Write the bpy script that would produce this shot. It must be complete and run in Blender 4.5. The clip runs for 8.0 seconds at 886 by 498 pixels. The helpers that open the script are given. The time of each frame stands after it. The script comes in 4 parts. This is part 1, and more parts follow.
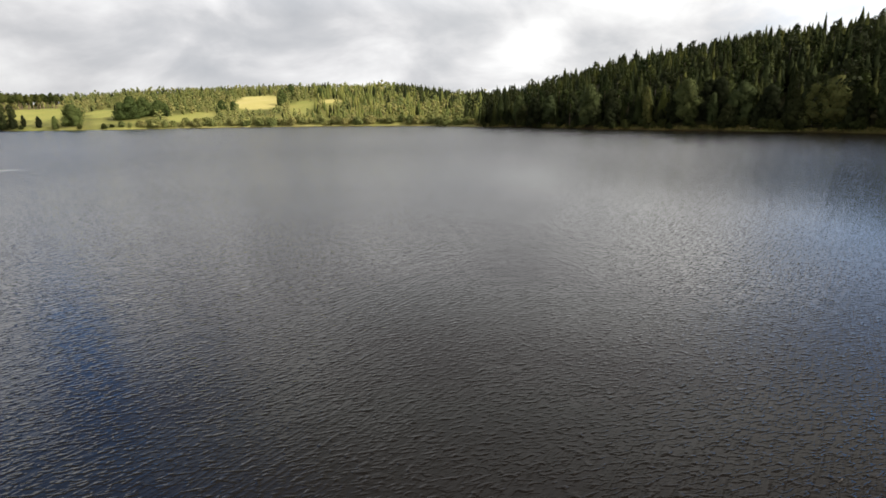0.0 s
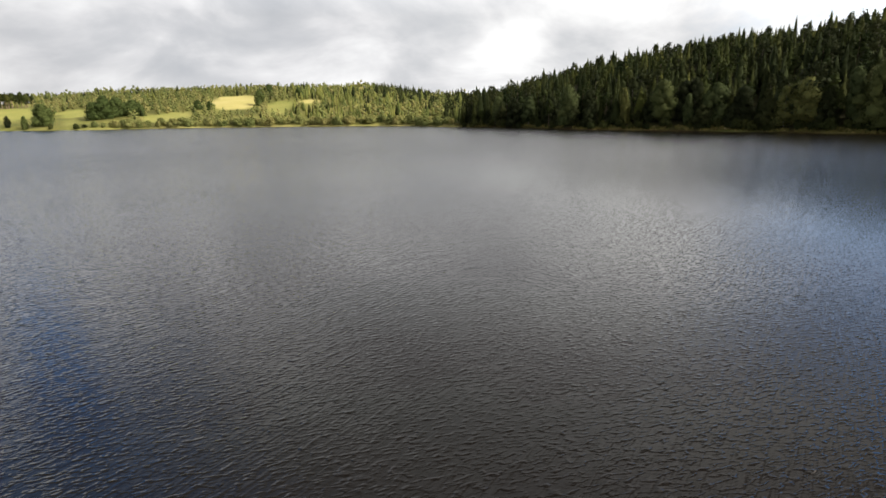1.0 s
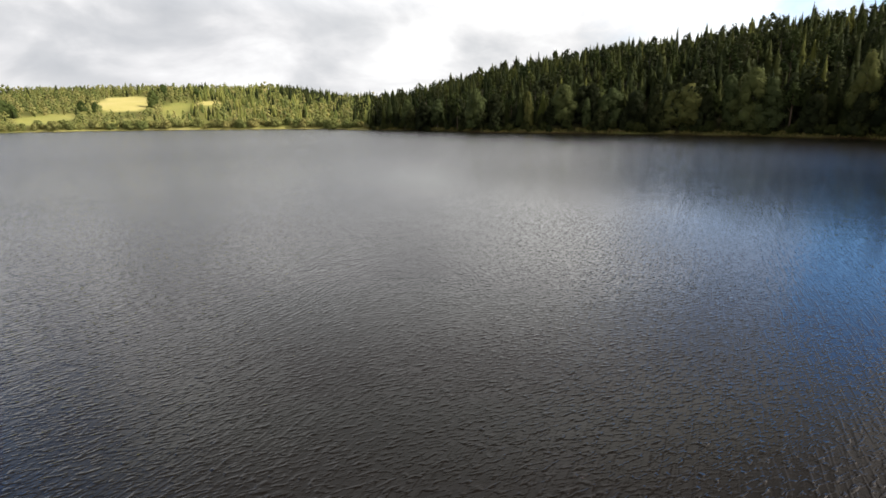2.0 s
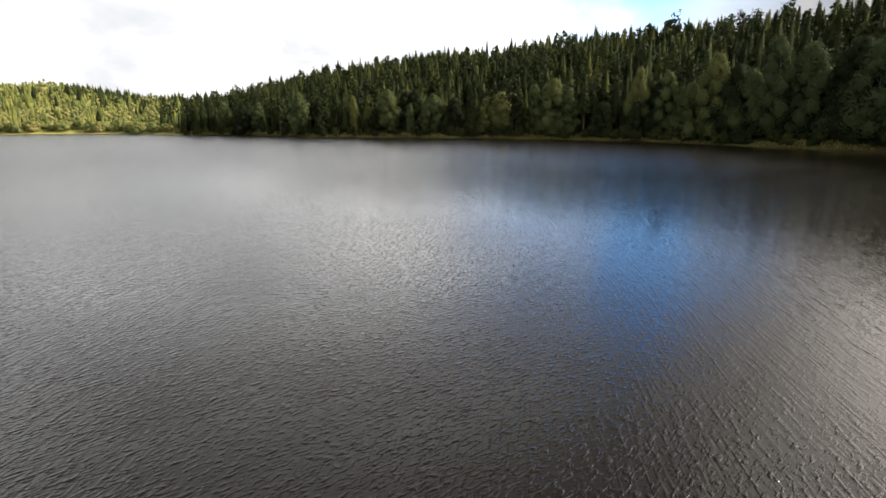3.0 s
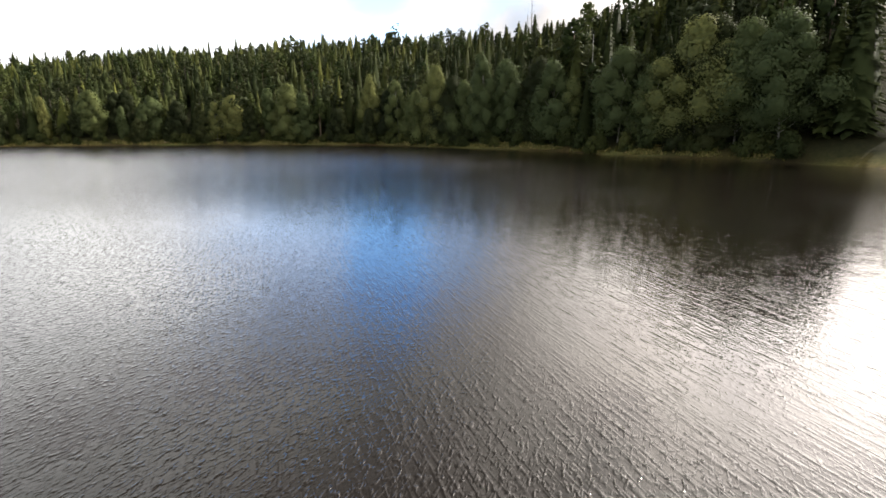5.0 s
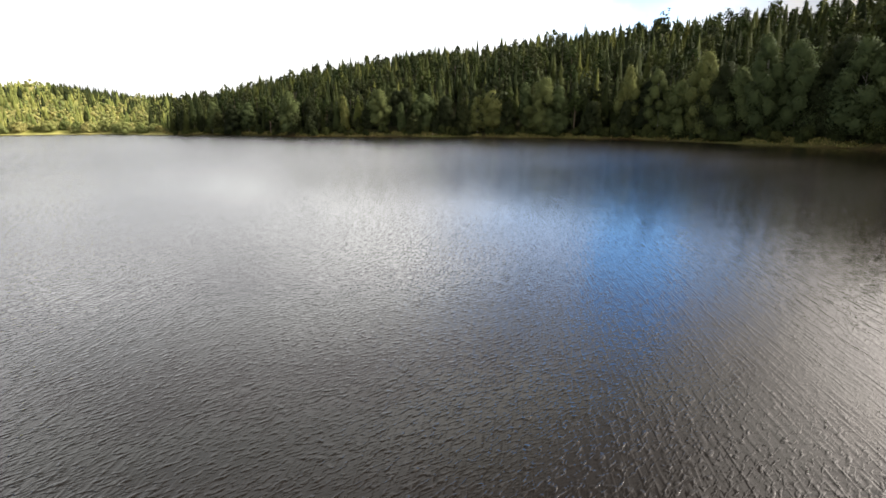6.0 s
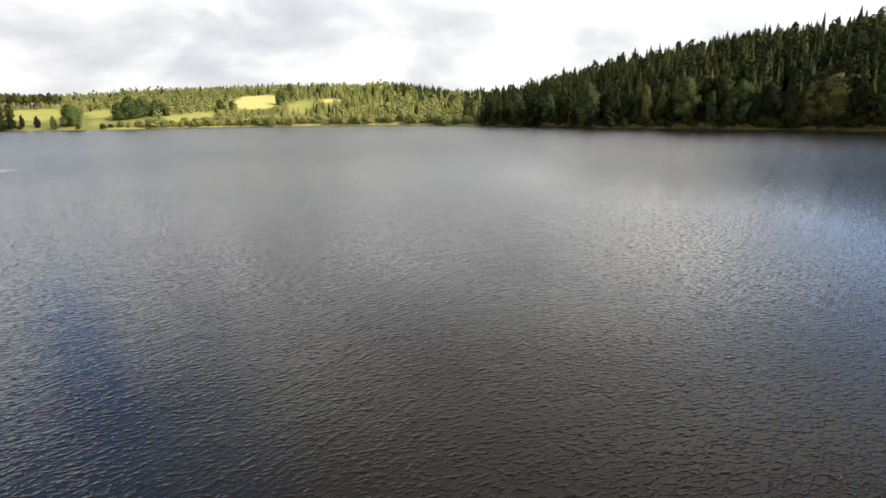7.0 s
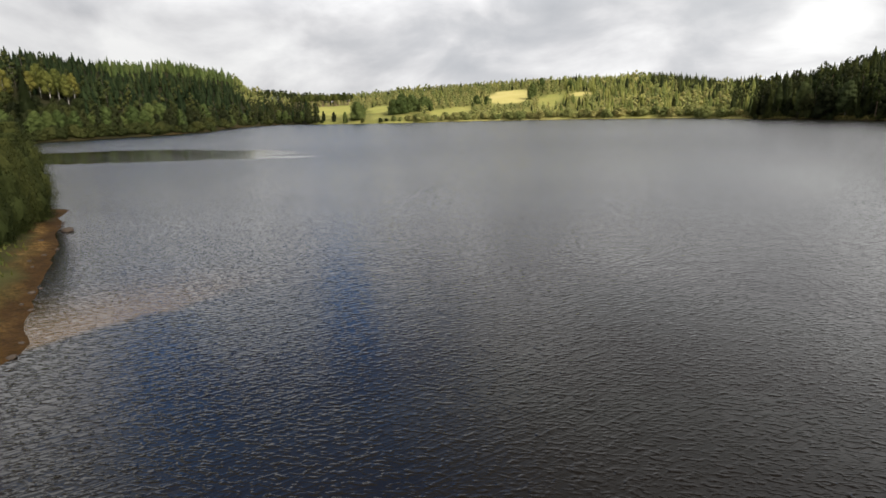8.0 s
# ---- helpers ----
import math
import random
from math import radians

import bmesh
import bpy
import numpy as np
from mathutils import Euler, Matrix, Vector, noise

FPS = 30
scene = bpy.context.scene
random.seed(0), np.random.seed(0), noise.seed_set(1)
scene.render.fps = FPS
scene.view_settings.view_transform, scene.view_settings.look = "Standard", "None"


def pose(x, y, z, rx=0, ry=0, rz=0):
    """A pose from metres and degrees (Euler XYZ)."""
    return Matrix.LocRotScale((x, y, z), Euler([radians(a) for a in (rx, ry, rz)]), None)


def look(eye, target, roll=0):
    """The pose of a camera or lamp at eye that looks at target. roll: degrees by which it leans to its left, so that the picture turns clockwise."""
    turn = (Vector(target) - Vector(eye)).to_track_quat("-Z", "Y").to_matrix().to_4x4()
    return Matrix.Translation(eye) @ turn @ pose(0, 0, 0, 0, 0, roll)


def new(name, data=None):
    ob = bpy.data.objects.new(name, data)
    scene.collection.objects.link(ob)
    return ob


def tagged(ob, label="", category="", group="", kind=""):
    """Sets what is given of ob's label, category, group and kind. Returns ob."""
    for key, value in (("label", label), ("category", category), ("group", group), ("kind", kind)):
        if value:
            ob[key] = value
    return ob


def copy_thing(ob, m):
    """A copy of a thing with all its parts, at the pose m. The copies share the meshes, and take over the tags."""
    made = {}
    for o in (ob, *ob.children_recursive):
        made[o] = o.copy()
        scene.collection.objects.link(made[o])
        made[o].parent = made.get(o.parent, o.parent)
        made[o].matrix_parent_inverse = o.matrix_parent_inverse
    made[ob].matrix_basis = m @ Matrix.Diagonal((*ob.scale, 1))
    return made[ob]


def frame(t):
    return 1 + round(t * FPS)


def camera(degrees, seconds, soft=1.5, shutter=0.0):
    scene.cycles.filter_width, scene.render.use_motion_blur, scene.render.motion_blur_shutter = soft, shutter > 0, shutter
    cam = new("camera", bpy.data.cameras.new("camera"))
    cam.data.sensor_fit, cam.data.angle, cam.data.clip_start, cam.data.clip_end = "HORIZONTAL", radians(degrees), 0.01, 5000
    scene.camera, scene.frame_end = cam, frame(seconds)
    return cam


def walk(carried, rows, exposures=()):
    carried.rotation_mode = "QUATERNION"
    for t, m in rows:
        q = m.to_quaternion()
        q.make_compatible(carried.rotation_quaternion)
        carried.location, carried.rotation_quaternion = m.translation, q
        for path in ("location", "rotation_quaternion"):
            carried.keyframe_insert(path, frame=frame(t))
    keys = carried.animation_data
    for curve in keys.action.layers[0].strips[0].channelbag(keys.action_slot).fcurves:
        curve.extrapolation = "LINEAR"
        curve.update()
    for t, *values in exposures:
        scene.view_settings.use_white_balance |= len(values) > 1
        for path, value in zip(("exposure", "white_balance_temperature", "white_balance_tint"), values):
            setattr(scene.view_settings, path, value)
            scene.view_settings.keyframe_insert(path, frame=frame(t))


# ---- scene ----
CAM_H = 7.0
cam = camera(77.9, 8.0, soft=1.6)

# seconds, bearing to the left of north, pitch, lean
TURN = [
    (0.0, 16.51, -14.51, -1.04), (0.5, 15.90, -14.51, -1.01), (1.0, 14.44, -14.51, -0.95), (1.2, 13.82, -14.49, -0.90),
    (1.5, 11.95, -14.46, -0.85), (1.75, 9.00, -14.42, -0.79), (2.0, 5.20, -14.36, -0.71), (2.3, 0.10, -14.28, -0.56),
    (2.5, -3.48, -14.22, -0.43), (3.0, -12.54, -14.03, -0.13), (3.5, -21.58, -13.86, 0.07), (4.0, -31.26, -13.58, 0.16),
    (4.2, -34.56, -13.50, 0.16), (4.45, -37.95, -13.43, 0.16), (4.75, -39.95, -13.42, 0.20), (5.05, -38.20, -13.52, 0.19),
    (5.3, -33.31, -13.66, 0.10), (5.5, -27.88, -13.80, -0.01), (6.0, -13.41, -14.14, -0.34), (6.5, 1.79, -14.41, -0.70),
    (7.0, 16.44, -14.60, -1.18), (7.5, 30.20, -14.63, -1.63), (8.0, 41.53, -14.54, -2.05)]
EYE = Vector((0, 0, CAM_H))


def heading(yaw, pitch):
    a, e = radians(yaw), radians(pitch)
    return Vector((-math.sin(a) * math.cos(e), math.cos(a) * math.cos(e), math.sin(e)))


walk(cam, [(t, look(EYE, EYE + heading(y, p), r)) for t, y, p, r in TURN],
     [(0.0, 0.0), (1.2, 0.05), (2.5, 0.3), (3.0, 0.5), (3.5, 0.7), (4.0, 0.95), (4.7, 1.15), (5.3, 1.2), (5.6, 1.15), (6.0, 0.95), (6.5, 0.65), (7.0, 0.35), (7.5, 0.15), (8.0, 0.0)])

# ---------------------------------------------------------------- sky and sun
SUN_BEARING, SUN_HEIGHT = -99.0, 37.0


def node(tree, kind, **values):
    n = tree.nodes.new(kind)
    for key, value in values.items():
        if key in n.inputs:
            n.inputs[key].default_value = value
        else:
            setattr(n, key, value)
    return n


def math_node(tree, op, a, b=None, clamp=False):
    n = tree.nodes.new("ShaderNodeMath")
    n.operation, n.use_clamp = op, clamp
    for i, v in enumerate((a, b)):
        if v is None:
            continue
        if isinstance(v, (int, float)):
            n.inputs[i].default_value = v
        else:
            tree.links.new(v, n.inputs[i])
    return n.outputs[0]


def ramp(tree, value, stops):
    n = tree.nodes.new("ShaderNodeValToRGB")
    while len(n.color_ramp.elements) < len(stops):
        n.color_ramp.elements.new(0.5)
    for e, (p, c) in zip(n.color_ramp.elements, stops):
        e.position = p
        e.color = (c, c, c, 1) if isinstance(c, (int, float)) else (*c, 1)
    tree.links.new(value, n.inputs[0])
    return n.outputs[0]


def mix(tree, factor, a, b):
    n = tree.nodes.new("ShaderNodeMix")
    n.data_type = "RGBA"
    for i, v in ((0, factor), (6, a), (7, b)):
        if isinstance(v, (int, float)):
            n.inputs[i].default_value = v
        elif isinstance(v, tuple):
            n.inputs[i].default_value = (*v, 1)
        else:
            tree.links.new(v, n.inputs[i])
    return n.outputs[2]


world = bpy.data.worlds.new("cloudy_sky")
scene.world = world
world.use_nodes = True
wt = world.node_tree
wt.nodes.clear()
w_out = wt.nodes.new("ShaderNodeOutputWorld")
w_bg = wt.nodes.new("ShaderNodeBackground")
wt.links.new(w_bg.outputs[0], w_out.inputs[0])
sky = node(wt, "ShaderNodeTexSky", sky_type="NISHITA", sun_disc=False, sun_elevation=radians(SUN_HEIGHT),
           sun_rotation=radians(-SUN_BEARING), dust_density=0.3, ozone_density=2.5)
w_co = wt.nodes.new("ShaderNodeTexCoord")
w_xyz = wt.nodes.new("ShaderNodeSeparateXYZ")
wt.links.new(w_co.outputs["Generated"], w_xyz.inputs[0])
lift = math_node(wt, "ADD", math_node(wt, "MAXIMUM", w_xyz.outputs[2], 0.0), 0.38)
w_flat = wt.nodes.new("ShaderNodeCombineXYZ")
wt.links.new(math_node(wt, "DIVIDE", w_xyz.outputs[0], lift), w_flat.inputs[0])
wt.links.new(math_node(wt, "DIVIDE", w_xyz.outputs[1], lift), w_flat.inputs[1])
# bearing (left of north) and height of a direction, in degrees
w_bearing = math_node(wt, "MULTIPLY", math_node(wt, "ARCTAN2", math_node(wt, "MULTIPLY", w_xyz.outputs[0], -1.0), w_xyz.outputs[1]), 57.2958)
w_height = math_node(wt, "MULTIPLY", math_node(wt, "ARCSINE", w_xyz.outputs[2]), 57.2958)
# low clouds seen edge-on: wider than they are high
w_low = wt.nodes.new("ShaderNodeVectorMath")
w_low.operation = "MULTIPLY"
w_low.inputs[1].default_value = (1.0, 1.0, 1.9)
wt.links.new(w_co.outputs["Generated"], w_low.inputs[0])


def cloud_noise(source, scale, detail, rough, distort):
    n = node(wt, "ShaderNodeTexNoise", Scale=scale, Detail=detail, Roughness=rough, Distortion=distort)
    wt.links.new(source.outputs[0], n.inputs["Vector"])
    return n.outputs[0]


big = cloud_noise(w_flat, 0.85, 4.0, 0.5, 0.3)
fine = cloud_noise(w_flat, 2.5, 6.0, 0.52, 0.5)
puff = cloud_noise(w_low, 4.2, 7.0, 0.52, 0.35)
billow = math_node(wt, "ADD", math_node(wt, "MULTIPLY", big, 0.34), math_node(wt, "ADD", math_node(wt, "MULTIPLY", fine, 0.16), math_node(wt, "MULTIPLY", puff, 0.50)))
cloud = ramp(wt, billow, [(0.37, (0.58, 0.60, 0.63)), (0.44, (0.71, 0.72, 0.74)), (0.485, (0.86, 0.86, 0.87)), (0.53, (1.02, 1.02, 1.02)), (0.59, (1.22, 1.22, 1.20))])


def gap(bearing, height, half_wide, half_high, soft, ragged_by):
    """A ragged hole in the cloud cover, round a direction: its half width and half height in degrees, soft-edged."""
    u = math_node(wt, "DIVIDE", math_node(wt, "SUBTRACT", w_bearing, bearing), half_wide)
    v = math_node(wt, "DIVIDE", math_node(wt, "SUBTRACT", w_height, height), half_high)
    r = math_node(wt, "SQRT", math_node(wt, "ADD", math_node(wt, "MULTIPLY", u, u), math_node(wt, "MULTIPLY", v, v)))
    r = math_node(wt, "ADD", r, math_node(wt, "MULTIPLY", math_node(wt, "SUBTRACT", puff, 0.5), ragged_by))
    n = wt.nodes.new("ShaderNodeMapRange")
    n.interpolation_type = "SMOOTHSTEP"
    n.inputs[1].default_value, n.inputs[2].default_value = 1.0 + soft, 1.0 - soft
    wt.links.new(r, n.inputs[0])
    return n.outputs[0]


blue = 0.0
for share, *hole in ((0.95, -33.0, 16.0, 5.2, 9.5, 0.45, 1.6), (0.6, -27.5, 15.0, 14.0, 9.0, 0.6, 2.0), (0.95, 52.3, 24.5, 3.2, 9.0, 0.45, 1.0),
                     (0.95, 70.5, 27.0, 6.0, 8.5, 0.45, 1.2), (0.9, 61.0, 36.0, 20.0, 14.0, 0.55, 1.5)):
    blue = math_node(wt, "MAXIMUM", math_node(wt, "MULTIPLY", gap(*hole), share), blue)
sky_dim = wt.nodes.new("ShaderNodeVectorMath")
sky_dim.operation = "MULTIPLY"
sky_dim.inputs[1].default_value = (0.125, 0.198, 0.262)
wt.links.new(sky.outputs[0], sky_dim.inputs[0])
# clouds brighten close to the sun; the other steps are tuned to the water's brightness
toward = wt.nodes.new("ShaderNodeVectorMath")
toward.operation = "DOT_PRODUCT"
toward.inputs[1].default_value = heading(SUN_BEARING, SUN_HEIGHT)
wt.links.new(w_co.outputs["Generated"], toward.inputs[0])
shine = ramp(wt, math_node(wt, "ADD", math_node(wt, "MULTIPLY", toward.outputs["Value"], 0.5), 0.5),
             [(0.14, (0.74, 0.74, 0.75)), (0.22, (0.93, 0.93, 0.94)), (0.32, (0.92, 0.92, 0.93)), (0.40, (1.0, 1.0, 1.0)), (0.50, (0.95, 0.95, 0.95)), (0.63, (1.22, 1.21, 1.20)), (0.71, (0.90, 0.88, 0.86)), (0.785, (0.46, 0.44, 0.43)), (0.835, (0.58, 0.54, 0.51)), (0.87, (1.15, 1.06, 0.98)), (0.905, (1.75, 1.58, 1.45)), (0.945, (3.3, 3.0, 2.75)), (1.0, (4.4, 4.0, 3.7))])
# greyer overhead; a brighter band, added above the visible sky, lifts the water
cover = ramp(wt, w_xyz.outputs[2], [(0.0, 0.96), (0.15, 0.97), (0.20, 1.28), (0.26, 1.42), (0.36, 1.42), (0.46, 1.36), (0.56, 1.05), (0.68, 0.52), (0.9, 0.36)])
bright_cloud = wt.nodes.new("ShaderNodeVectorMath")
bright_cloud.operation = "MULTIPLY"
wt.links.new(cloud, bright_cloud.inputs[0])
both = wt.nodes.new("ShaderNodeVectorMath")
both.operation = "MULTIPLY"
wt.links.new(shine, both.inputs[0])
wt.links.new(cover, both.inputs[1])
wt.links.new(both.outputs[0], bright_cloud.inputs[1])
wt.links.new(mix(wt, math_node(wt, "MULTIPLY", blue, 0.95), bright_cloud.outputs[0], sky_dim.outputs[0]), w_bg.inputs[0])
w_bg.inputs[1].default_value = 1.0

sun = new("sun", bpy.data.lights.new("sun", "SUN"))
sun.data.energy, sun.data.angle, sun.data.color = 5.0, radians(0.6), (1.0, 0.93, 0.82)
sun.matrix_world = look(heading(SUN_BEARING, SUN_HEIGHT) * 100, (0, 0, 0))

# ---------------------------------------------------------------- materials


def material(name):
    m = bpy.data.materials.new(name)
    m.use_nodes = True
    t = m.node_tree
    return m, t, t.nodes["Principled BSDF"], t.nodes["Material Output"]


def tone_of(t):
    """A number from 0 to 1 that differs from plant to plant."""
    a = node(t, "ShaderNodeAttribute", attribute_name="tone")
    o = t.nodes.new("ShaderNodeObjectInfo")
    return math_node(t, "FRACT", math_node(t, "ADD", a.outputs["Fac"], o.outputs["Random"]))


def foliage(name, stops, through_light=0.3):
    m, t, p, out = material(name)
    p.inputs["Roughness"].default_value = 0.65
    p.inputs["Specular IOR Level"].default_value = 0.03
    co = t.nodes.new("ShaderNodeTexCoord")
    n = node(t, "ShaderNodeTexNoise", Scale=0.9, Detail=3.0)
    t.links.new(co.outputs["Object"], n.inputs["Vector"])
    geo = t.nodes.new("ShaderNodeNewGeometry")
    v = math_node(t, "ADD", math_node(t, "MULTIPLY", tone_of(t), 0.62), math_node(t, "MULTIPLY", n.outputs[0], 0.2))
    v = math_node(t, "ADD", v, math_node(t, "MULTIPLY", geo.outputs["Random Per Island"], 0.2), clamp=True)
    c = ramp(t, v, stops)
    t.links.new(c, p.inputs["Base Color"])
    tr = t.nodes.new("ShaderNodeBsdfTranslucent")
    t.links.new(c, tr.inputs[0])
    mx = t.nodes.new("ShaderNodeMixShader")
    mx.inputs[0].default_value = through_light
    t.links.new(p.outputs[0], mx.inputs[1])
    t.links.new(tr.outputs[0], mx.inputs[2])
    t.links.new(mx.outputs[0], out.inputs[0])
    return m


def rough_solid(name, stops, scale, bump=0.3, roughness=0.9, stretch=(1, 1, 1)):
    m, t, p, out = material(name)
    co = t.nodes.new("ShaderNodeTexCoord")
    mp = t.nodes.new("ShaderNodeMapping")
    mp.inputs["Scale"].default_value = stretch
    t.links.new(co.outputs["Object"], mp.inputs[0])
    a = node(t, "ShaderNodeTexNoise", Scale=scale, Detail=6.0, Roughness=0.6)
    b = node(t, "ShaderNodeTexNoise", Scale=scale * 0.12, Detail=3.0)
    for n in (a, b):
        t.links.new(mp.outputs[0], n.inputs["Vector"])
    v = math_node(t, "ADD", math_node(t, "MULTIPLY", a.outputs[0], 0.6), math_node(t, "MULTIPLY", b.outputs[0], 0.4))
    t.links.new(ramp(t, v, stops), p.inputs["Base Color"])
    p.inputs["Roughness"].default_value = roughness
    bp = node(t, "ShaderNodeBump", Strength=bump, Distance=0.05)
    t.links.new(a.outputs[0], bp.inputs["Height"])
    t.links.new(bp.outputs[0], p.inputs["Normal"])
    return m


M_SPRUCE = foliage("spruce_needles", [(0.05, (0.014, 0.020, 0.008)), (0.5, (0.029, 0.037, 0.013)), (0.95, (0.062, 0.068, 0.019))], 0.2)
# needles lightened: sunlight on hilltop spruces and row pines put into the colour
M_SUN_TINT = foliage("sun_tinted_needles", [(0.05, (0.030, 0.040, 0.013)), (0.5, (0.060, 0.072, 0.020)), (0.95, (0.118, 0.120, 0.030))], 0.25)
# spruce needles darkened to stand in for cloud shade on the bay hill
M_SHADE_TINT = foliage("shade_tinted_spruce_needles", [(0.05, (0.008, 0.014, 0.006)), (0.5, (0.014, 0.023, 0.009)), (0.95, (0.028, 0.038, 0.014))], 0.1)
M_PINE = foliage("pine_needles", [(0.05, (0.016, 0.024, 0.009)), (0.5, (0.028, 0.038, 0.012)), (0.95, (0.052, 0.060, 0.018))], 0.2)
M_BIRCH = foliage("broad_leaves", [(0.05, (0.046, 0.062, 0.028)), (0.45, (0.074, 0.092, 0.036)), (0.75, (0.118, 0.128, 0.044)), (0.97, (0.190, 0.170, 0.052))], 0.35)
M_ALDER = foliage("alder_leaves", [(0.05, (0.015, 0.020, 0.010)), (0.5, (0.027, 0.033, 0.014)), (0.95, (0.047, 0.052, 0.019))], 0.3)
M_GOLD = foliage("yellowing_birch_leaves", [(0.05, (0.065, 0.085, 0.024)), (0.5, (0.110, 0.122, 0.032)), (0.95, (0.185, 0.165, 0.040))], 0.4)
M_BUSH = foliage("bush_leaves", [(0.05, (0.020, 0.029, 0.010)), (0.5, (0.040, 0.050, 0.016)), (0.95, (0.080, 0.084, 0.024))], 0.3)
M_WILLOW = foliage("shrub_leaves", [(0.05, (0.020, 0.027, 0.010)), (0.5, (0.034, 0.042, 0.014)), (0.95, (0.062, 0.066, 0.020))], 0.25)
# next two: far-slope sunlight put into the needle and leaf colours
M_YOUNG_SUN_TINT = foliage("sun_tinted_young_needles", [(0.05, (0.090, 0.120, 0.037)), (0.5, (0.178, 0.200, 0.058)), (0.95, (0.310, 0.300, 0.085))], 0.35)
M_SCRUB_SUN_TINT = foliage("sun_tinted_scrub_leaves", [(0.05, (0.130, 0.165, 0.056)), (0.5, (0.235, 0.250, 0.086)), (0.95, (0.380, 0.335, 0.130))], 0.42)
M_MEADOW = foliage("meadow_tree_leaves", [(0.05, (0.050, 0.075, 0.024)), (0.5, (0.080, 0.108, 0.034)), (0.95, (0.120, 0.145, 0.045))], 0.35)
M_RUST = foliage("rust_leaves", [(0.05, (0.050, 0.014, 0.008)), (0.95, (0.095, 0.028, 0.012))], 0.25)
M_REED = foliage("bank_grass_blades", [(0.05, (0.065, 0.072, 0.020)), (0.5, (0.125, 0.115, 0.036)), (0.95, (0.230, 0.180, 0.075))], 0.25)
M_TURF = foliage("beach_grass_blades", [(0.05, (0.030, 0.042, 0.010)), (0.5, (0.055, 0.066, 0.016)), (0.95, (0.110, 0.098, 0.030))], 0.25)
M_BARK = rough_solid("grey_bark", [(0.3, (0.035, 0.028, 0.022)), (0.7, (0.11, 0.09, 0.07))], 6.0, 0.6, stretch=(1, 1, 0.25))
M_WHITE_BARK = rough_solid("birch_bark", [(0.32, (0.06, 0.055, 0.05)), (0.5, (0.20, 0.19, 0.17)), (0.85, (0.44, 0.42, 0.38))], 3.0, 0.3, stretch=(0.5, 0.5, 1.6))
M_PINE_BARK = rough_solid("pine_bark", [(0.3, (0.050, 0.034, 0.025)), (0.7, (0.15, 0.095, 0.062))], 5.0, 0.5, stretch=(1, 1, 0.3))
M_PALE_BARK = rough_solid("pale_pine_bark", [(0.3, (0.16, 0.11, 0.075)), (0.7, (0.34, 0.25, 0.17))], 5.0, 0.5, stretch=(1, 1, 0.3))
M_STONE = rough_solid("shore_stone", [(0.3, (0.016, 0.012, 0.009)), (0.7, (0.060, 0.044, 0.030))], 4.0, 0.5)
M_LOG = rough_solid("driftwood", [(0.3, (0.20, 0.14, 0.09)), (0.7, (0.48, 0.36, 0.24))], 5.0, 0.5, stretch=(0.2, 1, 1))


def ground_material():
    m, t, p, out = material("land")
    co = t.nodes.new("ShaderNodeTexCoord")
    n1 = node(t, "ShaderNodeTexNoise", Scale=0.05, Detail=5.0)
    n2 = node(t, "ShaderNodeTexNoise", Scale=1.4, Detail=6.0, Roughness=0.65)
    n3 = node(t, "ShaderNodeTexNoise", Scale=9.0, Detail=4.0, Roughness=0.6)
    for n in (n1, n2, n3):
        t.links.new(co.outputs["Object"], n.inputs["Vector"])
    v = math_node(t, "ADD", math_node(t, "MULTIPLY", n1.outputs[0], 0.5), math_node(t, "MULTIPLY", n2.outputs[0], 0.5))
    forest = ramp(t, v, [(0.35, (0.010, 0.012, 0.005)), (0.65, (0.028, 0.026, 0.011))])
    pasture = ramp(t, v, [(0.3, (0.18, 0.20, 0.048)), (0.5, (0.26, 0.26, 0.072)), (0.7, (0.35, 0.31, 0.105))])
    stubble = ramp(t, v, [(0.3, (0.36, 0.33, 0.10)), (0.6, (0.46, 0.40, 0.15)), (0.75, (0.50, 0.42, 0.20))])
    grit = math_node(t, "ADD", math_node(t, "MULTIPLY", n2.outputs[0], 0.55), math_node(t, "MULTIPLY", n3.outputs[0], 0.45))
    wet_sand = ramp(t, grit, [(0.36, (0.016, 0.009, 0.003)), (0.64, (0.055, 0.030, 0.010))])
    sand = ramp(t, grit, [(0.38, (0.018, 0.010, 0.003)), (0.46, (0.048, 0.027, 0.008)), (0.54, (0.090, 0.053, 0.016)), (0.64, (0.19, 0.120, 0.048))])

    def mask(name):
        return node(t, "ShaderNodeAttribute", attribute_name=name).outputs["Fac"]
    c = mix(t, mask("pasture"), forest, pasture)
    c = mix(t, mask("stubble"), c, stubble)
    c = mix(t, mask("sand"), c, mix(t, mask("wet"), sand, wet_sand))
    t.links.new(c, p.inputs["Base Color"])
    p.inputs["Roughness"].default_value = 0.95
    p.inputs["Specular IOR Level"].default_value = 0.08
    bp = node(t, "ShaderNodeBump", Strength=0.5, Distance=0.12)
    t.links.new(grit, bp.inputs["Height"])
    t.links.new(bp.outputs[0], p.inputs["Normal"])
    return m


M_LAND = ground_material()


